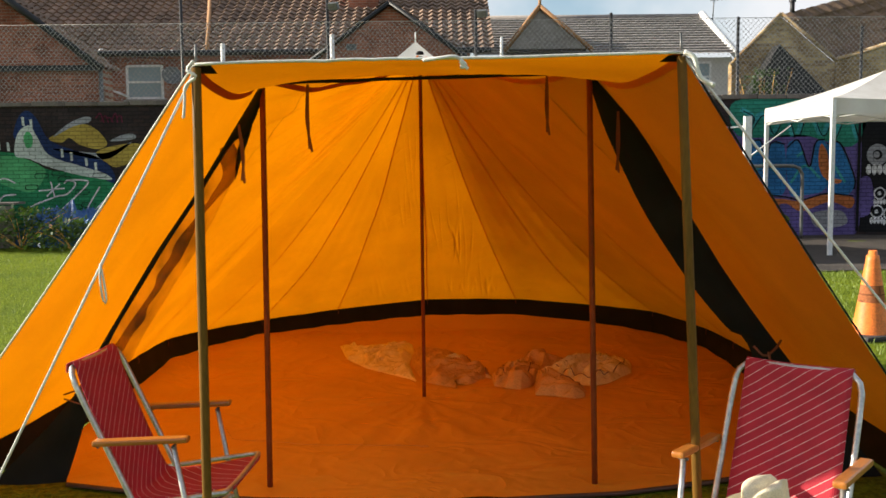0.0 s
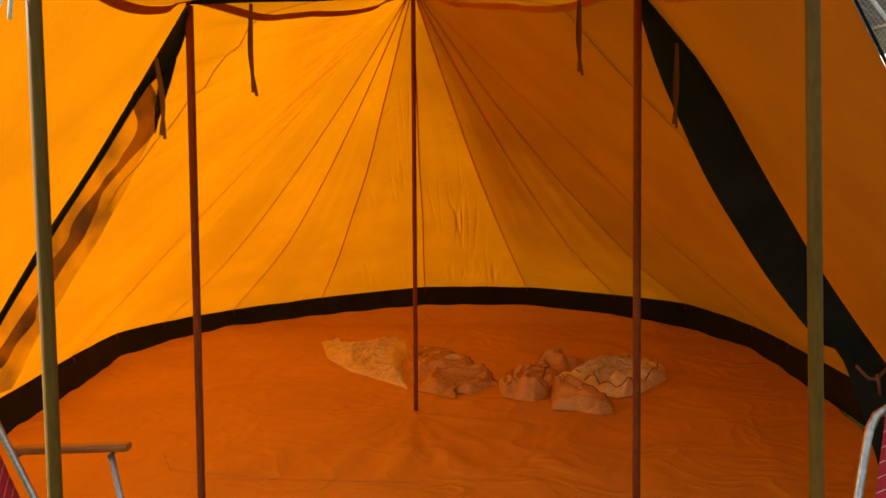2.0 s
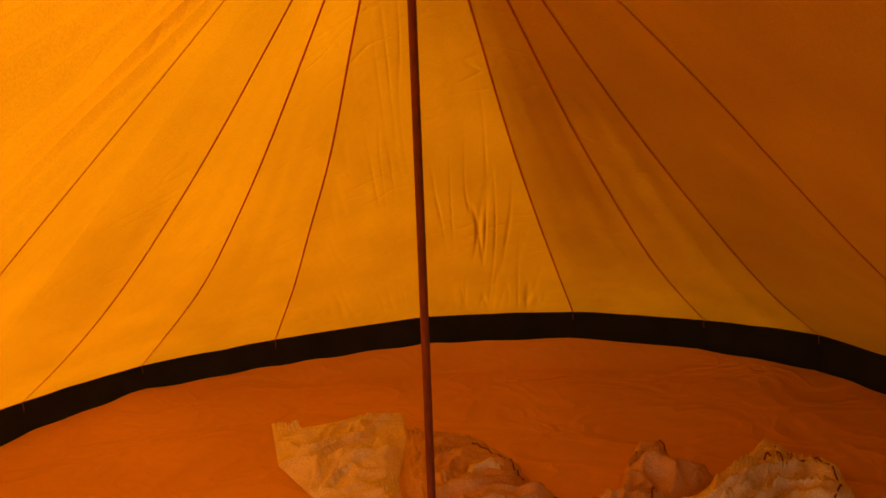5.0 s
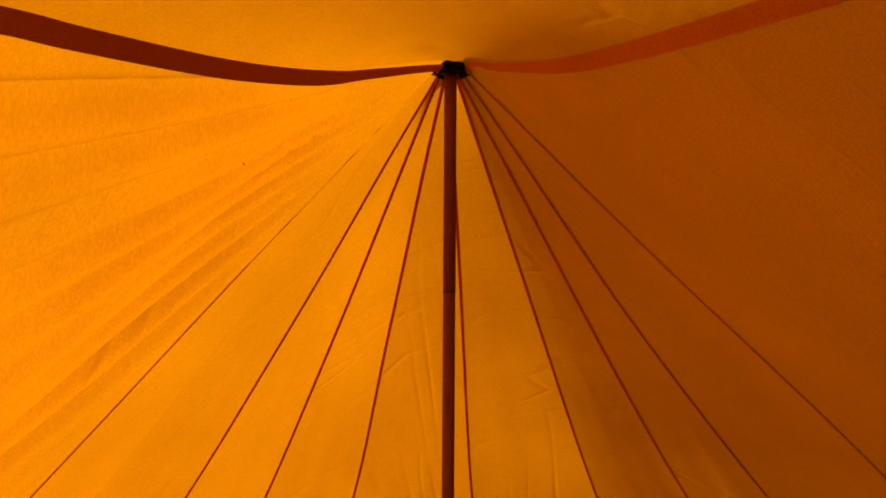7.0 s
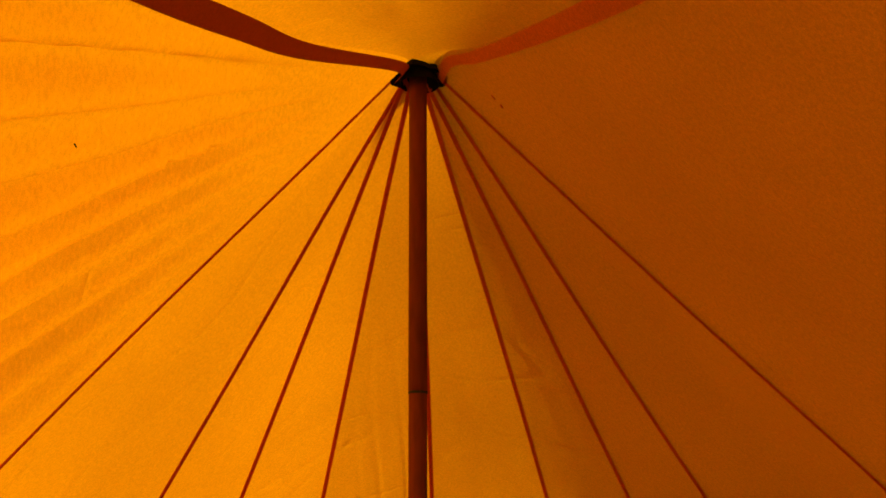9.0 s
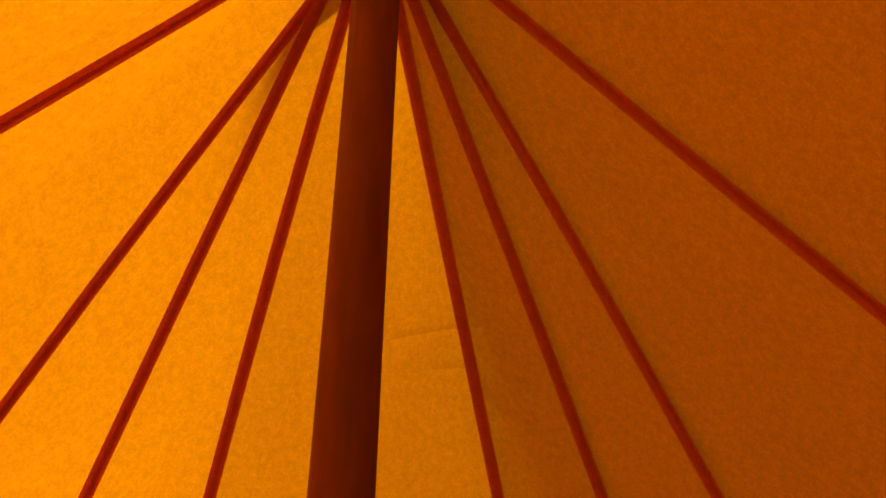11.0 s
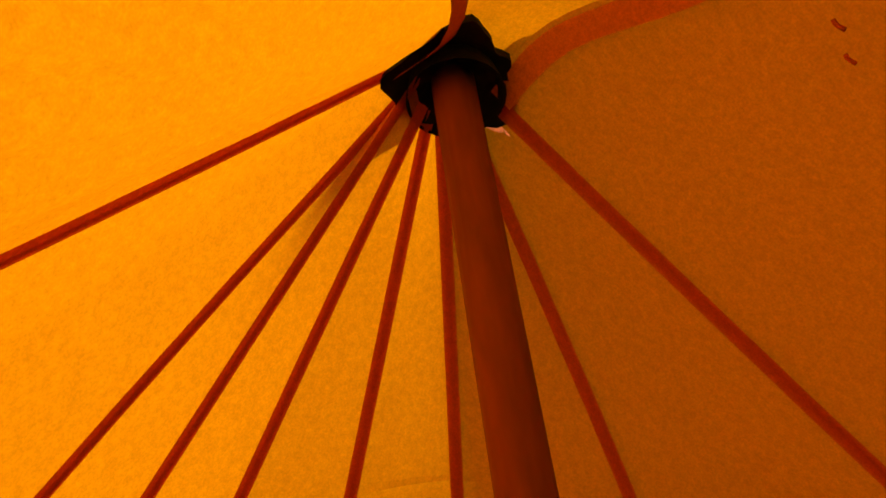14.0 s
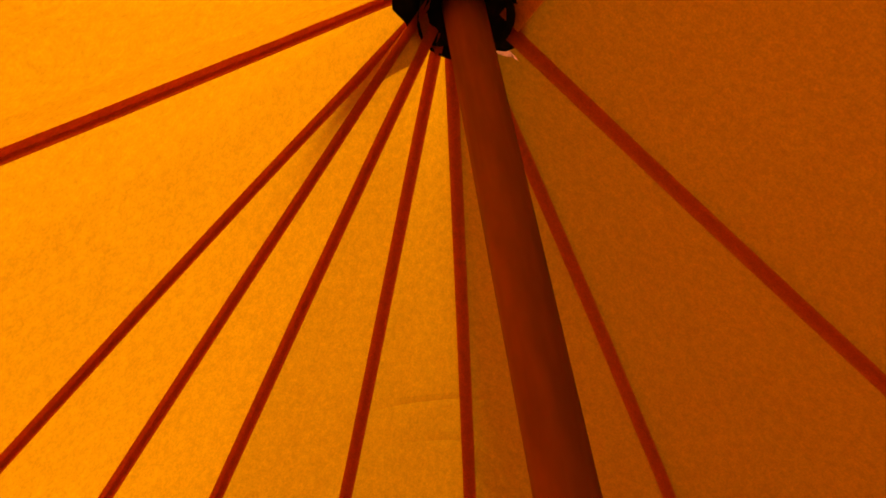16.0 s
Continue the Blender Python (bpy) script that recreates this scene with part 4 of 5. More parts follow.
part("crown", mesh("crown", *grid(crown, 30, 48), STRAW), hat)
part("brim", mesh("brim", *grid(lambda u, v: Vector(((0.085 + 0.062 * u) * math.cos(v * math.tau) * 1.12, (0.075 + 0.062 * u) * math.sin(v * math.tau), 0.004 + 0.03 * u * u * abs(math.sin(v * math.tau)) ** 2)), 6, 48), STRAW), hat)
part("chin_cord", merge("chin_cord", [tube(spline([(0.07, -0.07, 0.01), (0.12, -0.11, 0.02), (0.10, -0.14, 0.015), (0.16, -0.10, 0.01)], 16), 0.002, 5)], RUBBER), hat)
hat.rotation_euler = (0, radians(-6), radians(35))

# ---------------------------------------------------------------- lawn and soil
v, f = lathe([(0.01, -0.012), (3, -0.012), (8, -0.012), (20, -0.012), (60, -0.012), (400, -0.012)], 48)
tagged(new("ground", mesh("ground", v, f, LAWN)), kind="structure")
v, f = grid(lambda u, w: Vector((1.5 + 16 * u + 0.25 * noise.noise(Vector((0, w * 9, 2))), 6.6 + 5.9 * w + (0.3 * noise.noise(Vector((u * 12, 0, 3))) if w < 0.01 else 0), 0.0 + 0.02 * noise.noise(Vector((u * 30, w * 12, 1))))), 60, 24)
tagged(new("path", mesh("path", v, f, SOIL)), kind="structure")


def blades(name, areas, seed, height):
    rnd = np.random.RandomState(seed)
    V, F = [], []
    for x0, x1, y0, y1, n in areas:
        for _ in range(n):
            x, y = rnd.uniform(x0, x1), rnd.uniform(y0, y1)
            a, h = rnd.uniform(0, 6.28), height * rnd.uniform(0.5, 1.3)
            dx, dy = math.cos(a) * 0.005, math.sin(a) * 0.005
            lx, ly = rnd.normal(0, 0.02), rnd.normal(0, 0.02)
            i = len(V)
            V += [(x - dx, y - dy, -0.012), (x + dx, y + dy, -0.012), (x + lx, y + ly, h - 0.012)]
            F.append((i, i + 1, i + 2))
    return tagged(new(name, mesh(name, V, F, GRASSBLADE, False)), "short sunlit grass of the lawn", "grass", kind="stuff")


blades("grass", [(-8, -2.5, -1.5, 10, 9000), (2.6, 8.5, -1.5, 6.6, 16000), (-2.4, -1.2, -3.6, -1.95, 1500), (-1.2, 1.2, -3.3, -1.92, 2200), (1.2, 2.6, -3.6, -1.95, 1800)], 3, 0.045)

# ---------------------------------------------------------------- garden wall with its mural
WY = 12.5
wall = tagged(new("wall_north", merge("wall_north", [box(-16, 16, WY, WY + 0.23, -0.02, 2.66)], DARKBRICK, False)), kind="structure")
random.seed(4)
x = -16.0
while x < 16:
    w = random.uniform(0.5, 0.75)
    me = bevel_box("coping_stone", 0, w - 0.012, -0.045, 0.275, 0, random.uniform(0.075, 0.10), COPING, 0.012)
    c = part("coping_stone", me, wall)
    c.location = (x, WY, 2.661)
    x += w


def on_wall(a, b, d=0.0):
    return Vector((0.125 + (a - 784) * 0.01107, WY - 0.005 - d, 4.683 - 0.01107 * b))


def shape(points, material, layer, smooth=6):
    """A flat painted patch with a rounded outline."""
    n = len(points)
    P = [Vector((*p, 0)) for p in points]
    ring = []
    for i in range(n):
        p0, p1, p2, p3 = P[i - 1], P[i], P[(i + 1) % n], P[(i + 2) % n]
        for k in range(smooth):
            s = k / smooth
            ring.append(0.5 * (2 * p1 + (p2 - p0) * s + (2 * p0 - 5 * p1 + 4 * p2 - p3) * s * s + (3 * p1 - p0 - 3 * p2 + p3) * s ** 3))
    bm = bmesh.new()
    face = bm.faces.new([bm.verts.new(on_wall(p.x, p.y, layer * 0.004)) for p in ring])
    bmesh.ops.triangulate(bm, faces=[face])
    me = bpy.data.meshes.new("painted_patch")
    bm.to_mesh(me)
    bm.free()
    me.materials.append(material)
    return part("painted_patch", me, wall)


def stroke(points, width, material, layer):
    P = [on_wall(a, b, layer * 0.004) for a, b in points]
    line = spline(P, 10 * (len(P) - 1)) if len(P) > 2 else P
    return part("painted_line", mesh("painted_line", *ribbon(line, width, lambda p, d: d.cross(Vector((0, 1, 0)))), material), wall)


def disc(a, b, r, material, layer, squash=1.0):
    return shape([(a + r * math.cos(k * math.tau / 10), b + r * squash * math.sin(k * math.tau / 10)) for k in range(10)], material, layer, 4)


P_GREEN, P_LIME, P_PALE = paint("green", (0.03, 0.24, 0.10)), paint("mint", (0.10, 0.42, 0.17)), paint("pale_grey", (0.60, 0.66, 0.62))
P_NAVY, P_YELL, P_GREY = paint("navy", (0.02, 0.04, 0.13)), paint("ochre", (0.46, 0.33, 0.07)), paint("grey", (0.32, 0.33, 0.36))
P_WHITE, P_BLACK, P_BLUE = paint("white", (0.75, 0.76, 0.78)), paint("black", (0.012, 0.012, 0.014)), paint("blue", (0.03, 0.17, 0.42))
P_TEAL, P_PURP, P_ORNG = paint("teal", (0.05, 0.34, 0.36)), paint("purple", (0.13, 0.10, 0.30)), paint("orange", (0.50, 0.16, 0.05))
P_SEA, P_RED, P_MOSS = paint("sea_green", (0.03, 0.24, 0.17)), paint("maroon", (0.15, 0.02, 0.05)), paint("moss", (0.12, 0.17, 0.03))
# left half: a long green creature with a fin, ochre clouds
shape([(-90, 262), (20, 262), (46, 270), (90, 292), (150, 300), (204, 314), (196, 350), (168, 384), (120, 404), (60, 412), (20, 404), (-90, 410)], P_GREEN, 1)
shape([(34, 232), (44, 202), (60, 190), (76, 204), (96, 240), (134, 258), (180, 272), (206, 296), (206, 318), (170, 300), (110, 282), (74, 256), (60, 220), (44, 238)], P_NAVY, 2)
shape([(-90, 270), (0, 268), (40, 270), (72, 282), (88, 298), (66, 330), (30, 326), (-20, 306), (-90, 300)], P_LIME, 2)
shape([(36, 268), (38, 240), (48, 222), (64, 216), (76, 236), (96, 268), (146, 286), (190, 300), (202, 312), (150, 304), (98, 290), (60, 274)], P_PALE, 3)
shape([(52, 236), (60, 226), (68, 236), (66, 252), (56, 254)], P_LIME, 4)
shape([(96, 240), (118, 226), (150, 214), (178, 222), (198, 248), (180, 258), (150, 250), (132, 238), (118, 246)], P_YELL, 2)
shape([(178, 264), (212, 252), (256, 250), (246, 276), (214, 290), (196, 282)], P_YELL, 2)
shape([(104, 236), (130, 214), (158, 202), (172, 204), (166, 212), (140, 218)], P_GREY, 3)
shape([(204, 244), (224, 234), (244, 232), (248, 240), (224, 244)], P_GREY, 3)
shape([(100, 256), (150, 262), (198, 264), (240, 246), (230, 256), (196, 276), (150, 270)], P_GREY, 2)
for pts in ([(50, 412), (50, 366), (100, 342), (124, 336), (140, 318), (126, 312), (120, 318)], [(126, 312), (152, 312), (160, 320), (108, 368), (96, 376)], [(96, 376), (110, 374), (108, 384), (60, 412)], [(56, 394), (92, 360)],
            [(182, 324), (158, 364), (170, 366), (196, 342)], [(0, 312), (16, 308), (34, 316)], [(-4, 380), (8, 342), (34, 336)], [(74, 330), (120, 326)], [(96, 314), (102, 340)], [(112, 318), (88, 340)]):
    stroke(pts, 0.028, P_WHITE, 5)
for a, b in ((8, 250), (24, 252), (52, 208), (66, 212), (118, 264), (134, 270), (160, 280), (176, 288)):
    stroke([(a, b - 7), (a + 1, b + 8)], 0.05, P_PALE, 4)
shape([(76, 404), (96, 390), (120, 386), (138, 402), (110, 408)], P_GREY, 3)
for k in range(5):
    stroke([(180 + 9 * k, 204 + 6 * (k % 2)), (188 + 9 * k, 196 + 4 * (k % 3)), (194 + 8 * k, 212)], 0.02, P_RED, 3)
for a, b in ((100, 296), (52, 320), (110, 306), (140, 330), (150, 352), (172, 300), (128, 356), (70, 300)):
    stroke([(a, b), (a + 20, b), (a + 20, b + 7), (a, b + 7), (a, b)], 0.012, P_BLACK, 5)
# right half: tall letters, then a black panel with round white figures
shape([(1290, 244), (1400, 244), (1518, 248), (1518, 420), (1400, 424), (1290, 420)], P_PURP, 1)
shape([(1300, 186), (1420, 184), (1530, 190), (1528, 236), (1500, 268), (1420, 246), (1340, 250), (1300, 240)], P_SEA, 2)
for pts in ([(1320, 246), (1346, 208), (1366, 242), (1386, 206), (1402, 248)], [(1410, 244), (1428, 202), (1452, 246), (1470, 206)], [(1474, 250), (1496, 206), (1516, 256)], [(1310, 200), (1330, 214), (1316, 240)]):
    stroke(pts, 0.09, P_TEAL, 3)
    stroke([(a + 4, b + 3) for a, b in pts], 0.022, P_BLACK, 4)
shape([(1318, 262), (1346, 258), (1352, 300), (1362, 262), (1386, 262), (1392, 320), (1386, 350), (1350, 346), (1318, 338)], P_BLUE, 3)
shape([(1392, 268), (1412, 258), (1432, 300), (1440, 262), (1458, 256), (1466, 300), (1460, 342), (1420, 352), (1398, 346)], P_BLUE, 3)
shape([(1462, 262), (1484, 262), (1508, 312), (1512, 340), (1494, 354), (1466, 346)], P_BLUE, 3)
shape([(1452, 262), (1464, 280), (1470, 318), (1490, 326), (1480, 332), (1456, 318), (1448, 290)], P_ORNG, 4)
shape([(1318, 348), (1350, 356), (1386, 358), (1420, 362), (1460, 352), (1510, 356), (1506, 376), (1470, 364), (1420, 380), (1390, 366), (1350, 378), (1318, 366)], P_ORNG, 4)
for pts in ([(1318, 262), (1346, 256), (1354, 300), (1364, 260), (1388, 262)], [(1392, 268), (1412, 256), (1432, 302), (1442, 260), (1458, 254)], [(1462, 262), (1486, 262), (1512, 320), (1512, 342)], [(1318, 346), (1388, 354), (1420, 360), (1462, 350), (1512, 354)]):
    stroke(pts, 0.03, P_BLACK, 5)
for pts in ([(1330, 320), (1352, 296), (1380, 316)], [(1400, 330), (1424, 300), (1452, 322)], [(1476, 300), (1496, 330)], [(1330, 282), (1342, 272)], [(1410, 284), (1420, 276)]):
    stroke(pts, 0.05, P_TEAL, 4)
shape([(1330, 388), (1380, 382), (1400, 396), (1370, 412), (1330, 408)], P_MOSS, 2)
shape([(1440, 384), (1490, 380), (1500, 404), (1450, 410)], P_GREY, 2)
shape([(1524, 176), (1620, 176), (1720, 178), (1720, 420), (1620, 420), (1524, 418)], P_BLACK, 2, 1)
shape([(1520, 330), (1540, 322), (1548, 360), (1544, 384), (1520, 388)], P_PURP, 3)
for a, b, r in ((1552, 282, 19), (1558, 350, 11), (1554, 382, 12), (1576, 386, 11), (1588, 384, 11), (1598, 268, 12), (1594, 300, 11)):
    big = r > 15
    disc(a, b, r, P_GREY if big else P_WHITE, 3)
    disc(a, b, r * (0.45 if big else 0.78), P_BLACK, 4)
    disc(a - r * 0.1, b, r * 0.30, P_GREY if big else P_WHITE, 5)
    for k in range(4):
        disc(a + (k - 1.5) * r * 0.52, b + r * 1.35, r * 0.24, P_WHITE, 3, 2.0)
for k in range(8):
    stroke([(1608, 236 + 16 * k), (1624, 236 + 16 * k)], 0.03, P_WHITE, 3)
stroke([(1608, 228), (1608, 360)], 0.03, P_WHITE, 3)
stroke([(1624, 228), (1624, 360)], 0.03, P_WHITE, 3)
stroke([(1519, 186), (1519, 416)], 0.06, P_BLACK, 6)

# chain link fence on the wall
for x, h in ((-4.93, 4.9), (-2.07, 4.7), (0.83, 4.45), (3.48, 4.35), (5.97, 4.25), (8.40, 4.05), (-8.6, 4.9), (-12.0, 4.9), (11.2, 4.1)):
    o = thing("fence_post", "dark steel fence post carrying chain link netting", "fence post", (x, WY + 0.32, 0), "fence posts")
    part("post", merge("post", [bar((0, 0, 0), (0, 0, h), 0.03)], BLACKSTEEL), o)
    part("cap", merge("cap", [lathe([(0.034, h), (0.034, h + 0.02), (0.001, h + 0.035)], 10)], BLACKSTEEL), o)
V, F = [], []
NY, Z0, Z1, STEP = WY + 0.27, 2.70, 4.25, 0.096
for k in range(int(33 / STEP)):
    x = -16.5 + k * STEP
    for d in (1, -1):
        a, b = Vector((x, NY, Z0)), Vector((x + d * (Z1 - Z0) * 0.9, NY + 0.004 * d, Z1))
        i = len(V)
        w = Vector((0.0042, 0, 0))
        V += [a - w, a + w, b + w, b - w]
        F.append((i, i + 1, i + 2, i + 3))
o = thing("chain_link_fence", "rusty grey chain link netting above the wall", "fence", (0, 0, 0))
tagged(part("netting", mesh("netting", V, F, WIRE, False), o), kind="stuff")
part("top_wire", merge("top_wire", [bar((-16, NY, Z1), (16, NY, Z1), 0.005, 6)], WIRE), o)
for x, z in ((-2.0, 4.55), (0.90, 4.38)):
    o = thing("floodlight", "small grey floodlight bolted to a fence post", "floodlight", (x + 0.06, WY + 0.25, z))
    part("housing", bevel_box("housing", -0.10, 0.10, -0.05, 0.05, -0.07, 0.07, GREYSTEEL, 0.01), o).rotation_euler = (radians(25), 0, radians(-20))
    part("bracket", merge("bracket", [bar((-0.13, 0.075, 0), (0, 0, 0), 0.014)], BLACKSTEEL), o)
for x, z in ((-2.02, 4.05), (-4.2, 3.9), (1.35, 3.98)):
    o = thing("vent_pipe", "white plastic pipe rising behind the wall", "pipe", (x, WY + 0.6, 2.6))
    part("pipe", merge("pipe", [bar((0, 0, -2.6), (0, 0, z - 2.6), 0.045 if x < 0 else 0.03)], WHITE), o)


# ---------------------------------------------------------------- houses
def tiles(origin, across_v, up_v, pitch, course, material, bulge=0.08):
    """A tiled slope: waves along the eaves, steps up the slope."""
    o, a, b = Vector(origin), Vector(across_v), Vector(up_v)
    n = a.cross(b).normalized()
    if n.z < 0:
        n = -n
    nc, nr = max(2, int(a.length / pitch)), max(2, int(b.length / course))
    V, F = [], []
    m = nc * 4
    for r in range(nr):
        for e in (0, 1):
            for i in range(m + 1):
                ph = (i % 4) / 4 + (0.5 if r % 2 and bulge < 0.02 else 0)
                h = bulge * (0.5 + 0.5 * math.cos(math.tau * ph)) + (0.06 if e == 0 else 0.0)
                V.append(o + a * (i / m) + b * ((r + (e * 1.04)) / nr) + n * h)
    for r in range(nr):
        for i in range(m):
            q = (2 * r) * (m + 1) + i
            F.append((q, q + 1, q + m + 2, q + m + 1))
    for r in range(1, nr):
        for i in range(m):
            q, q2 = (2 * r - 1) * (m + 1) + i, (2 * r) * (m + 1) + i
            F.append((q, q + 1, q2 + 1, q2))
    return mesh("roof", V, F, material, False)


def window(parent, x0, x1, z0, z1, y, sashes=2):
    w = part("window", merge("window", [box(x0, x1, y - 0.02, y + 0.06, z0, z1)], GLASS, False), parent, "white sash window with pale curtains")
    t = 0.07
    part("frame", merge("frame", [box(x0 - t, x0, y - 0.05, y + 0.05, z0 - t, z1 + t), box(x1, x1 + t, y - 0.05, y + 0.05, z0 - t, z1 + t), box(x0, x1, y - 0.05, y + 0.05, z1, z1 + t), box(x0, x1, y - 0.05, y + 0.05, z0 - t, z0)] +
                        [box(x0, x1, y - 0.045, y + 0.03, z0 + (z1 - z0) * k / sashes - 0.03, z0 + (z1 - z0) * k / sashes + 0.03) for k in range(1, sashes)], WHITE, False), w)
    part("sill", merge("sill", [box(x0 - 0.14, x1 + 0.14, y - 0.12, y + 0.02, z0 - t - 0.07, z0 - t - 0.003)], COPING, False), w)
    return w


def chimney(parent, x, y, z, w, h, material):
    s = part("chimney", merge("chimney", [box(x - w / 2, x + w / 2, y - w / 2, y + w / 2, z, z + h), box(x - w / 2 - 0.06, x + w / 2 + 0.06, y - w / 2 - 0.06, y + w / 2 + 0.06, z + h + 0.001, z + h + 0.14)], material, False), parent)
    for k in (-0.25, 0.25):
        part("chimney_pot", merge("chimney_pot", [lathe([(0.12, z + h + 0.14), (0.10, z + h + 0.5), (0.075, z + h + 0.5), (0.075, z + h + 0.2)], 14, (x + k * w, y, 0))], BARGE), s)


def gable(parent, x0, x1, xa, y, ze, za, depth, material):
    v = [Vector((x0, y, -0.02)), Vector((x1, y, -0.02)), Vector((x1, y, ze)), Vector((xa, y, za)), Vector((x0, y, ze))]
    v += [p + Vector((0, depth, 0)) for p in v]
    f = [(0, 1, 2, 3, 4), (9, 8, 7, 6, 5), (0, 4, 9, 5), (1, 6, 7, 2), (4, 3, 8, 9), (3, 2, 7, 8)]
    return part("wall", mesh("wall", v, f, material, False), parent)


terrace = thing("terraced_house", "red brick terraced house with a brown pantile roof", "house", (0, 0, 0))
part("wall", merge("wall", [box(-24, 1.0, 22.0, 26.0, -0.02, 4.76)], REDBRICK, False), terrace)
part("roof", tiles((-24.5, 21.75, 4.70), (26.2, 0, 0), (0, 4.4, 2.30), 0.30, 0.34, TILE), terrace)
part("gutter", merge("gutter", [bar((-24.5, 21.66, 4.72), (1.6, 21.66, 4.72), 0.085)], BLACKSTEEL), terrace)
part("party_line", merge("party_line", [tube([Vector((-6.62, 21.75, 4.76)), Vector((-7.50, 26.0, 7.02))], 0.07, 6)], BARGE), terrace, "orange mortar line between two roofs")
part("ridge_tiles", merge("ridge_tiles", [bar((-24.5, 26.15, 7.06), (1.6, 26.15, 7.06), 0.11)], TILE), terrace)
window(terrace, -9.00, -8.05, 3.50, 4.36, 22.0)
part("lintel_arch", merge("lintel_arch", [tube(spline([(-9.25, 21.97, 4.40), (-8.52, 21.97, 4.60), (-7.75, 21.97, 4.40)], 12), 0.07, 6)], REDBRICK), terrace)
chimney(terrace, -2.35, 25.6, 6.3, 0.95, 1.5, REDBRICK)
dish = part("satellite_dish", mesh("satellite_dish", *lathe([(0.01, 0.0), (0.15, 0.03), (0.28, 0.10)], 18), GREYSTEEL), terrace, "grey satellite dish on a wall arm")
dish.location, dish.rotation_euler = (-7.65, 21.6, 4.05), (radians(70), 0, radians(25))
part("drain_pipe", merge("drain_pipe", [bar((-9.75, 21.9, 0), (-9.75, 21.9, 4.9), 0.06), bar((-9.6, 21.9, 3.75), (-9.0, 21.85, 3.5), 0.03)], WHITE), terrace)

out = thing("outhouse", "dark brick outhouse with a steep lean-to roof", "outbuilding", (0, 0, 0))
gable(out, -15.5, -8.1, -11.8, 17.0, 3.85, 6.6, 1.0, REDBRICK)
for s, a in ((1, (-8.0, 16.9, 3.80)), (-1, (-15.6, 16.9, 3.80))):
    part("roof", tiles(a, (0, 1.3, 0), (-3.8 * s, 0, 2.85), 0.3, 0.34, TILE), out)
part("bargeboard", merge("bargeboard", [bar((-7.95, 16.86, 3.80), (-11.8, 16.86, 6.72), 0.09, 6)], BLACKSTEEL), out)
part("ledge", merge("ledge", [box(-15.6, -8.05, 16.80, 17.01, 3.78, 3.90)], BLACKSTEEL, False), out)
part("drain_pipe", merge("drain_pipe", [bar((-8.0, 16.9, 0), (-8.0, 16.9, 3.8), 0.05)], GREYSTEEL), out)

mid = thing("gabled_house", "red brick gable end with tiled slopes", "house", (0, 0, 0))
gable(mid, -3.75, 1.25, -1.23, 20.0, 3.95, 5.72, 5.0, REDBRICK)
part("roof", tiles((1.35, 19.9, 3.92), (0, 5.2, 0), (-2.6, 0, 1.86), 0.3, 0.34, TILE), mid)
part("roof", tiles((-3.85, 19.9, 3.92), (0, 5.2, 0), (2.62, 0, 1.86), 0.3, 0.34, TILE), mid)
for s in (-1, 1):
    part("bargeboard", merge("bargeboard", [bar((-1.23 + s * 2.6, 19.88, 3.95), (-1.23, 19.88, 5.80), 0.06, 6)], BLACKSTEEL), mid)
part("wall_vent", bevel_box("wall_vent", -2.42, -2.14, 19.96, 20.02, 4.55, 4.72, GREYSTEEL, 0.01), mid)

slate = thing("rendered_house", "pale rendered house with grey tiled roof and white verge", "house", (0, 0, 0))
part("wall", merge("wall", [box(1.6, 9.60, 25.0, 30.0, -0.02, 4.80)], RENDERED, False), slate)
part("brick_band", merge("brick_band", [box(1.6, 7.6, 24.95, 24.997, 3.4, 4.9)], REDBRICK, False), slate)
part("roof", tiles((1.2, 24.7, 4.85), (8.45, 0, 0), (0, 3.6, 1.72), 0.33, 0.26, SLATE, 0.01), slate)
part("verge", merge("verge", [bar((9.70, 24.66, 4.78), (9.50, 28.3, 6.68), 0.13, 6)], WHITE), slate, "thick white verge along the gable")
part("ridge_tiles", merge("ridge_tiles", [bar((1.2, 28.3, 6.60), (9.45, 28.3, 6.60), 0.10)], SLATE), slate)
window(slate, 8.35, 8.85, 3.75, 4.6, 25.0)
dormer = part("dormer", mesh("dormer", [Vector(p) for p in ((2.25, 24.3, 5.05), (4.85, 24.3, 5.05), (3.28, 24.3, 6.28), (2.25, 27.5, 5.05), (4.85, 27.5, 5.05), (3.28, 27.5, 6.28))], [(0, 1, 2), (0, 2, 5, 3), (1, 4, 5, 2), (3, 5, 4)], SLATE, False), slate, "small gable hung with grey slates")
for a in (2.15, 4.95):
    part("bargeboard", merge("bargeboard", [bar((a, 24.24, 4.98), (3.28, 24.24, 6.36), 0.075, 6)], BARGE), dormer)
part("finial", merge("finial", [bar((3.28, 24.24, 6.3), (3.28, 24.24, 6.62), 0.05, 6)], BARGE), dormer)
part("aerial", merge("aerial", [bar((9.8, 28, 6.4), (9.85, 28, 7.25), 0.02, 6), bar((9.7, 28, 7.1), (11.1, 28, 7.25), 0.015, 6)] + [bar((10.0 + 0.15 * k, 27.8, 7.13 + 0.015 * k), (10.0 + 0.15 * k, 28.2, 7.13 + 0.015 * k), 0.01, 5) for k in range(7)], GREYSTEEL), slate)

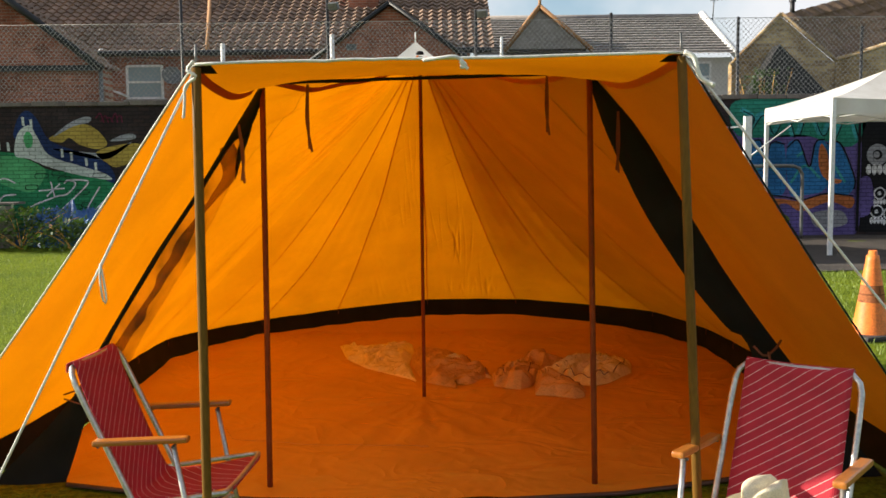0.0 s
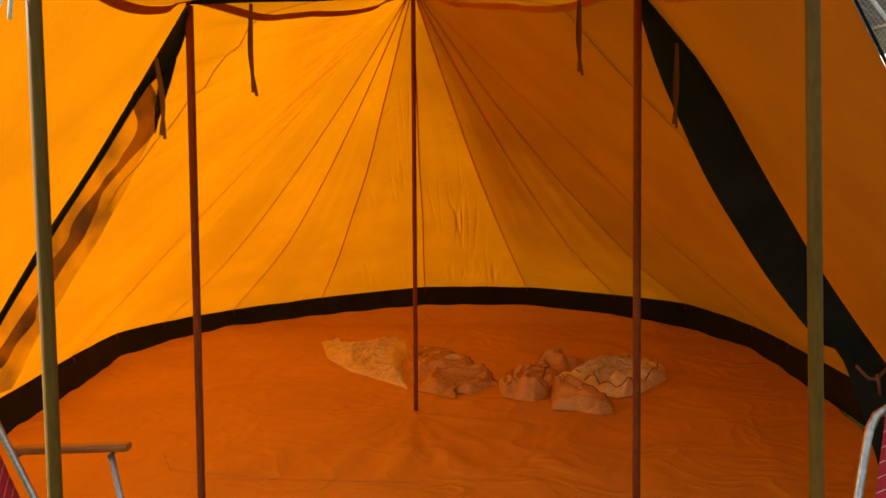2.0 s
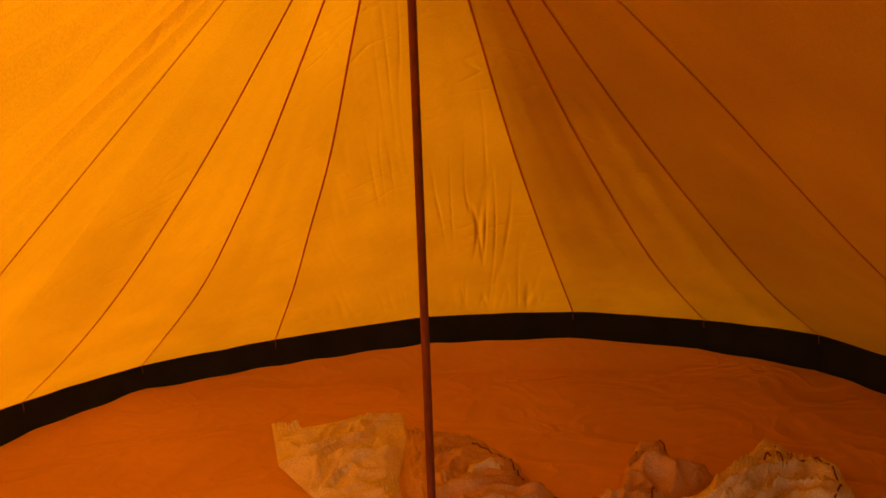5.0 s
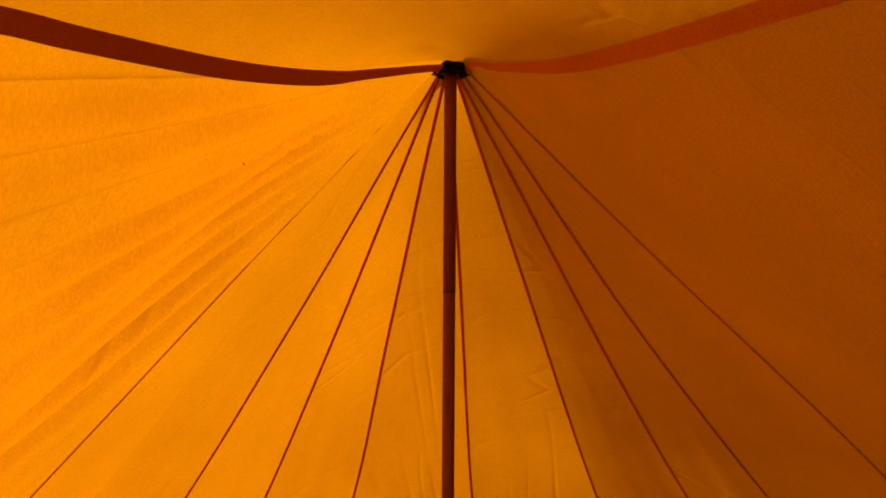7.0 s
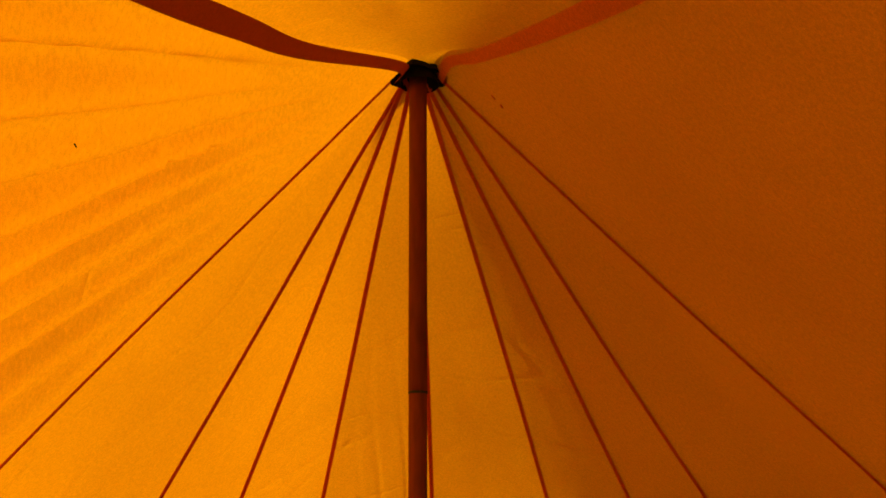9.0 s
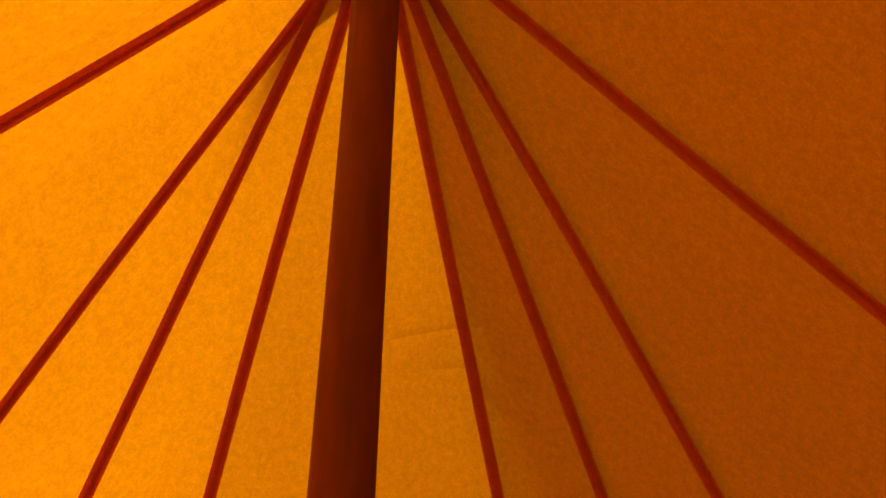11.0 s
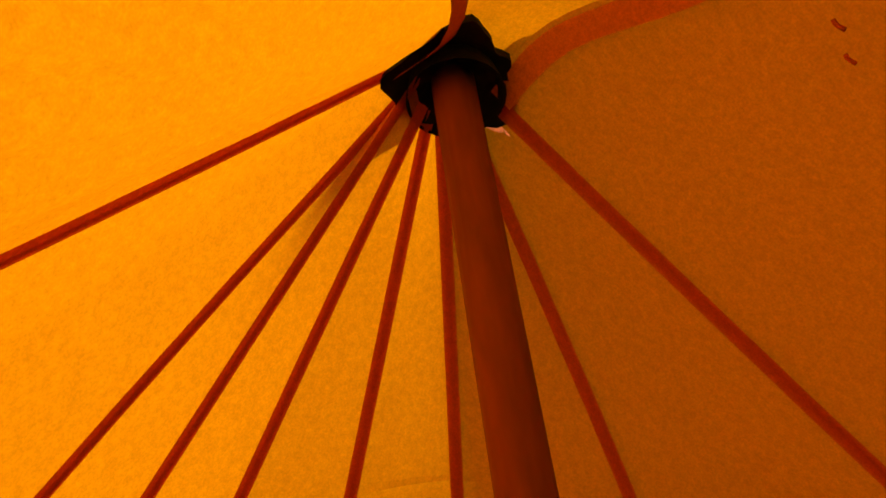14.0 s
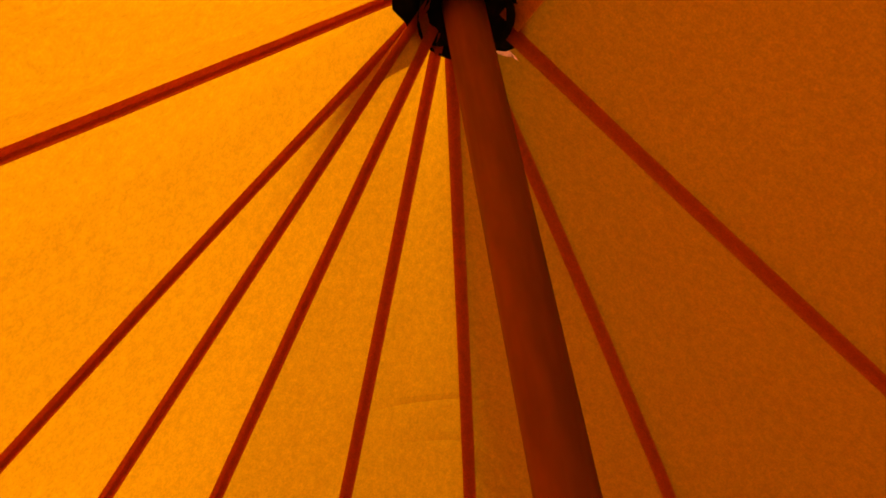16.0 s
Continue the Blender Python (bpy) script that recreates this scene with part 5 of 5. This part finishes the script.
stock = thing("stock_brick_house", "weathered yellow brick gable house with brown tiles", "house", (0, 0, 0))
gable(stock, 7.75, 10.45, 9.0, 19.0, 3.98, 5.20, 0.3, YELLOWBRICK)
parapet = [Vector((x, y, z)) for y in (18.9, 19.2) for x, z in ((10.45, -0.02), (15.0, -0.02), (15.0, 5.35), (10.45, 4.02))]
part("wall", mesh("wall", parapet, [(0, 1, 2, 3), (7, 6, 5, 4), (0, 3, 7, 4), (1, 5, 6, 2), (3, 2, 6, 7)], YELLOWBRICK, False), stock)
part("roof", tiles((10.47, 19.21, 4.0), (4.6, 0.9, 1.2), (-1.43, 0.1, 1.24), 0.32, 0.30, TILE), stock)
part("coping", merge("coping", [bar((10.45, 18.95, 4.04), (9.0, 18.95, 5.26), 0.05, 6), bar((9.0, 18.95, 5.26), (7.70, 18.95, 3.96), 0.05, 6), bar((10.45, 18.9, 4.06), (15, 18.9, 5.39), 0.06, 6)], YELLOWBRICK), stock)
chimney(stock, 12.25, 20.6, 4.6, 1.15, 1.9, REDBRICK)
part("flue", merge("flue", [bar((9.45, 19.4, 5.2), (9.45, 19.4, 5.72), 0.06), lathe([(0.09, 5.62), (0.09, 5.78), (0.01, 5.8)], 10, (9.45, 19.4, 0))], BLACKSTEEL), stock)
shed = thing("lean_to_shed", "black felted shed roof against the brick gable", "shed", (0, 0, 0))
gable(shed, 7.95, 10.15, 8.75, 18.3, 3.02, 4.40, 0.6, BLACKSTEEL)


# ---------------------------------------------------------------- shrubs
def shrub(at_, size, n, seed, label, bare=0):
    rnd = random.Random(seed)
    o = thing("shrub", label, "shrub", at_)
    stems, leaves = [], []
    for k in range(9 + bare):
        a, r = rnd.uniform(0, 6.28), rnd.uniform(0.3, 1.0)
        tip = Vector((math.cos(a) * r * size[0], math.sin(a) * r * size[1], size[2] * rnd.uniform(0.6, 1.0)))
        stems.append(tube(spline([(0, 0, 0), tip * 0.5 + Vector((0, 0, 0.12 * size[2])), tip], 6), 0.014, 5, 0.004))
    for k in range(n):
        a, r, z = rnd.uniform(0, 6.28), rnd.uniform(0.1, 1.0) ** 0.6, rnd.uniform(0.08, 1.0)
        r *= 1.1 - 0.55 * z + 0.25 * math.sin(3 * a + seed)
        c = Vector((math.cos(a) * r * size[0], math.sin(a) * r * size[1], z * size[2]))
        d = Vector((rnd.uniform(-1, 1), rnd.uniform(-1, 1), rnd.uniform(-0.4, 0.8))).normalized()
        e = d.cross(Vector((rnd.uniform(-1, 1), 0.3, 1))).normalized()
        s = rnd.uniform(0.035, 0.075)
        leaves.append(([c, c + d * s + e * s * 0.4, c + d * 2 * s, c + d * s - e * s * 0.4], [(0, 1, 2, 3)]))
    part("stems", merge("stems", stems, TAN), o)
    tagged(part("foliage", merge("foliage", leaves, LEAF, False), o), kind="stuff")
    return o


shrub((-7.6, 11.3, -0.012), (1.2, 0.7, 0.75), 1300, 1, "low dark green weeds growing along the wall")
shrub((-6.5, 10.9, -0.012), (0.9, 0.6, 0.55), 800, 2, "low dark green weeds growing along the wall")
shrub((-9.4, 11.4, -0.012), (1.2, 0.7, 0.9), 1100, 5, "low dark green weeds growing along the wall")
shrub((8.0, 17.2, -0.012), (0.75, 0.5, 3.7), 1500, 3, "pale green shrub with bare twigs behind the wall", 14)
tarp = thing("tarpaulin", "crumpled blue tarpaulin lying against the wall", "tarpaulin", (-6.9, 12.0, -0.012))
part("sheet", crumple("sheet", None, (1.2, 0.40), 0, 0.85, BLUETARP, 3.1, 0.2), tarp)
crate = thing("planter_box", "weathered timber planter box among the weeds", "planter", (-8.35, 11.6, -0.012))
for k in range(3):
    part("board", bevel_box("board", -0.5, 0.5, -0.02, 0.02, 0.27 * k, 0.27 * k + 0.25, COPING, 0.006), crate)
part("lid", bevel_box("lid", -0.54, 0.54, -0.05, 0.45, 0.812, 0.85, COPING, 0.006), crate)


# ---------------------------------------------------------------- gazebos, rail, cones
def gazebo(x, y, side, eave, peak, label):
    o = thing("gazebo", label, "gazebo", (x, y, -0.012), "gazebos")
    h = side / 2
    c = [(-h, -h), (h, -h), (h, h), (-h, h)]

    def top(i):
        (ax, ay), (bx, by) = c[i], c[(i + 1) % 4]

        def f(u, v):
            q = Vector((ax, ay, eave)).lerp(Vector((bx, by, eave)), v)
            r = 1 - u
            z = eave + (peak - eave) * (u ** 1.25) - 0.05 * math.sin(math.pi * v) * (1 - u)
            return Vector((q.x * r, q.y * r, z))
        return grid(f, 14, 14)
    for i in range(4):
        part("canopy_panel", mesh("canopy_panel", *top(i), PVC), o)
        (ax, ay), (bx, by) = c[i], c[(i + 1) % 4]
        v, f = grid(lambda u, w: Vector((ax + (bx - ax) * w, ay + (by - ay) * w, eave - 0.26 * u - 0.05 * math.sin(math.pi * w) * (1 - u))) * 1.0, 3, 16)
        part("valance", mesh("valance", [p * Vector((1, 1, 1)).length / math.sqrt(3) for p in v], f, PVC), o)
        part("leg", bevel_box("leg", ax * 0.985 - 0.032, ax * 0.985 + 0.032, ay * 0.985 - 0.032, ay * 0.985 + 0.032, 0, eave - 0.03, WHITE, 0.006), o)
        part("foot", bevel_box("foot", ax * 0.985 - 0.07, ax * 0.985 + 0.07, ay * 0.985 - 0.07, ay * 0.985 + 0.07, 0.0, 0.012, GREYSTEEL, 0.003), o)
        for k in range(2):
            p, q = Vector((ax, ay, 0)).lerp(Vector((bx, by, 0)), 0.5 * k) * 0.98, Vector((ax, ay, 0)).lerp(Vector((bx, by, 0)), 0.5 * k + 0.5) * 0.98
            part("truss", merge("truss", [bar((p.x, p.y, eave - 0.30), (q.x, q.y, eave - 0.12), 0.013, 6), bar((p.x, p.y, eave - 0.12), (q.x, q.y, eave - 0.30), 0.013, 6)], WHITE), o)
    return o


gazebo(7.62, 10.1, 3.0, 2.44, 2.98, "white pop-up gazebo with steel legs beside the wall")
g = gazebo(-0.27, 9.6, 3.0, 2.3, 3.47, "white pop-up gazebo with pointed roof behind the tent")
part("finial", merge("finial", [bar((0, 0, 3.45), (0, 0, 3.62), 0.012, 6)], WHITE), g)
o = thing("white_post", "white steel post with a slanting brace", "post", (5.05, 9.3, -0.012))
part("post", bevel_box("post", -0.055, 0.055, -0.055, 0.055, 0, 2.20, WHITE, 0.006), o)
part("brace", merge("brace", [bar((-0.9, 0, 1.95), (0, 0, 2.05), 0.015, 6), bar((-0.3, 0, 1.30), (0.8, 0.3, 2.05), 0.012, 6)], WHITE), o)
o = thing("handrail", "grey tubular handrail standing near the wall", "handrail", (6.1, 11.7, -0.012))
part("rail", merge("rail", [tube(spline([(-1.6, 0, 1.38), (0.3, 0, 1.38), (0.66, 0, 1.36), (0.76, 0, 1.24), (0.77, 0, 1.0), (0.77, 0, 0.0)], 30), 0.032, 10)], GREYSTEEL), o)
part("post", merge("post", [bar((-1.55, 0, 0), (-1.55, 0, 1.37), 0.03)], GREYSTEEL), o)


def traffic_cone(x, y, turn):
    o = thing("traffic_cone", "faded orange traffic cone with a black rubber base", "traffic cone", (x, y, -0.012), "traffic cones")
    part("base", bevel_box("base", -0.20, 0.20, -0.20, 0.20, 0, 0.045, RUBBER, 0.02), o)
    part("body", mesh("body", *lathe([(0.150, 0.045), (0.146, 0.07), (0.055, 0.66), (0.05, 0.70), (0.036, 0.705), (0.034, 0.74), (0.026, 0.742), (0.026, 0.5)], 28), CONE), o)
    part("band", mesh("band", *lathe([(0.1095, 0.31), (0.0875, 0.45)], 28), paint("worn_band", (0.42, 0.15, 0.06))), o)
    o.rotation_euler = (0, 0, turn)
    return o


traffic_cone(3.74, 1.95, 0.3)
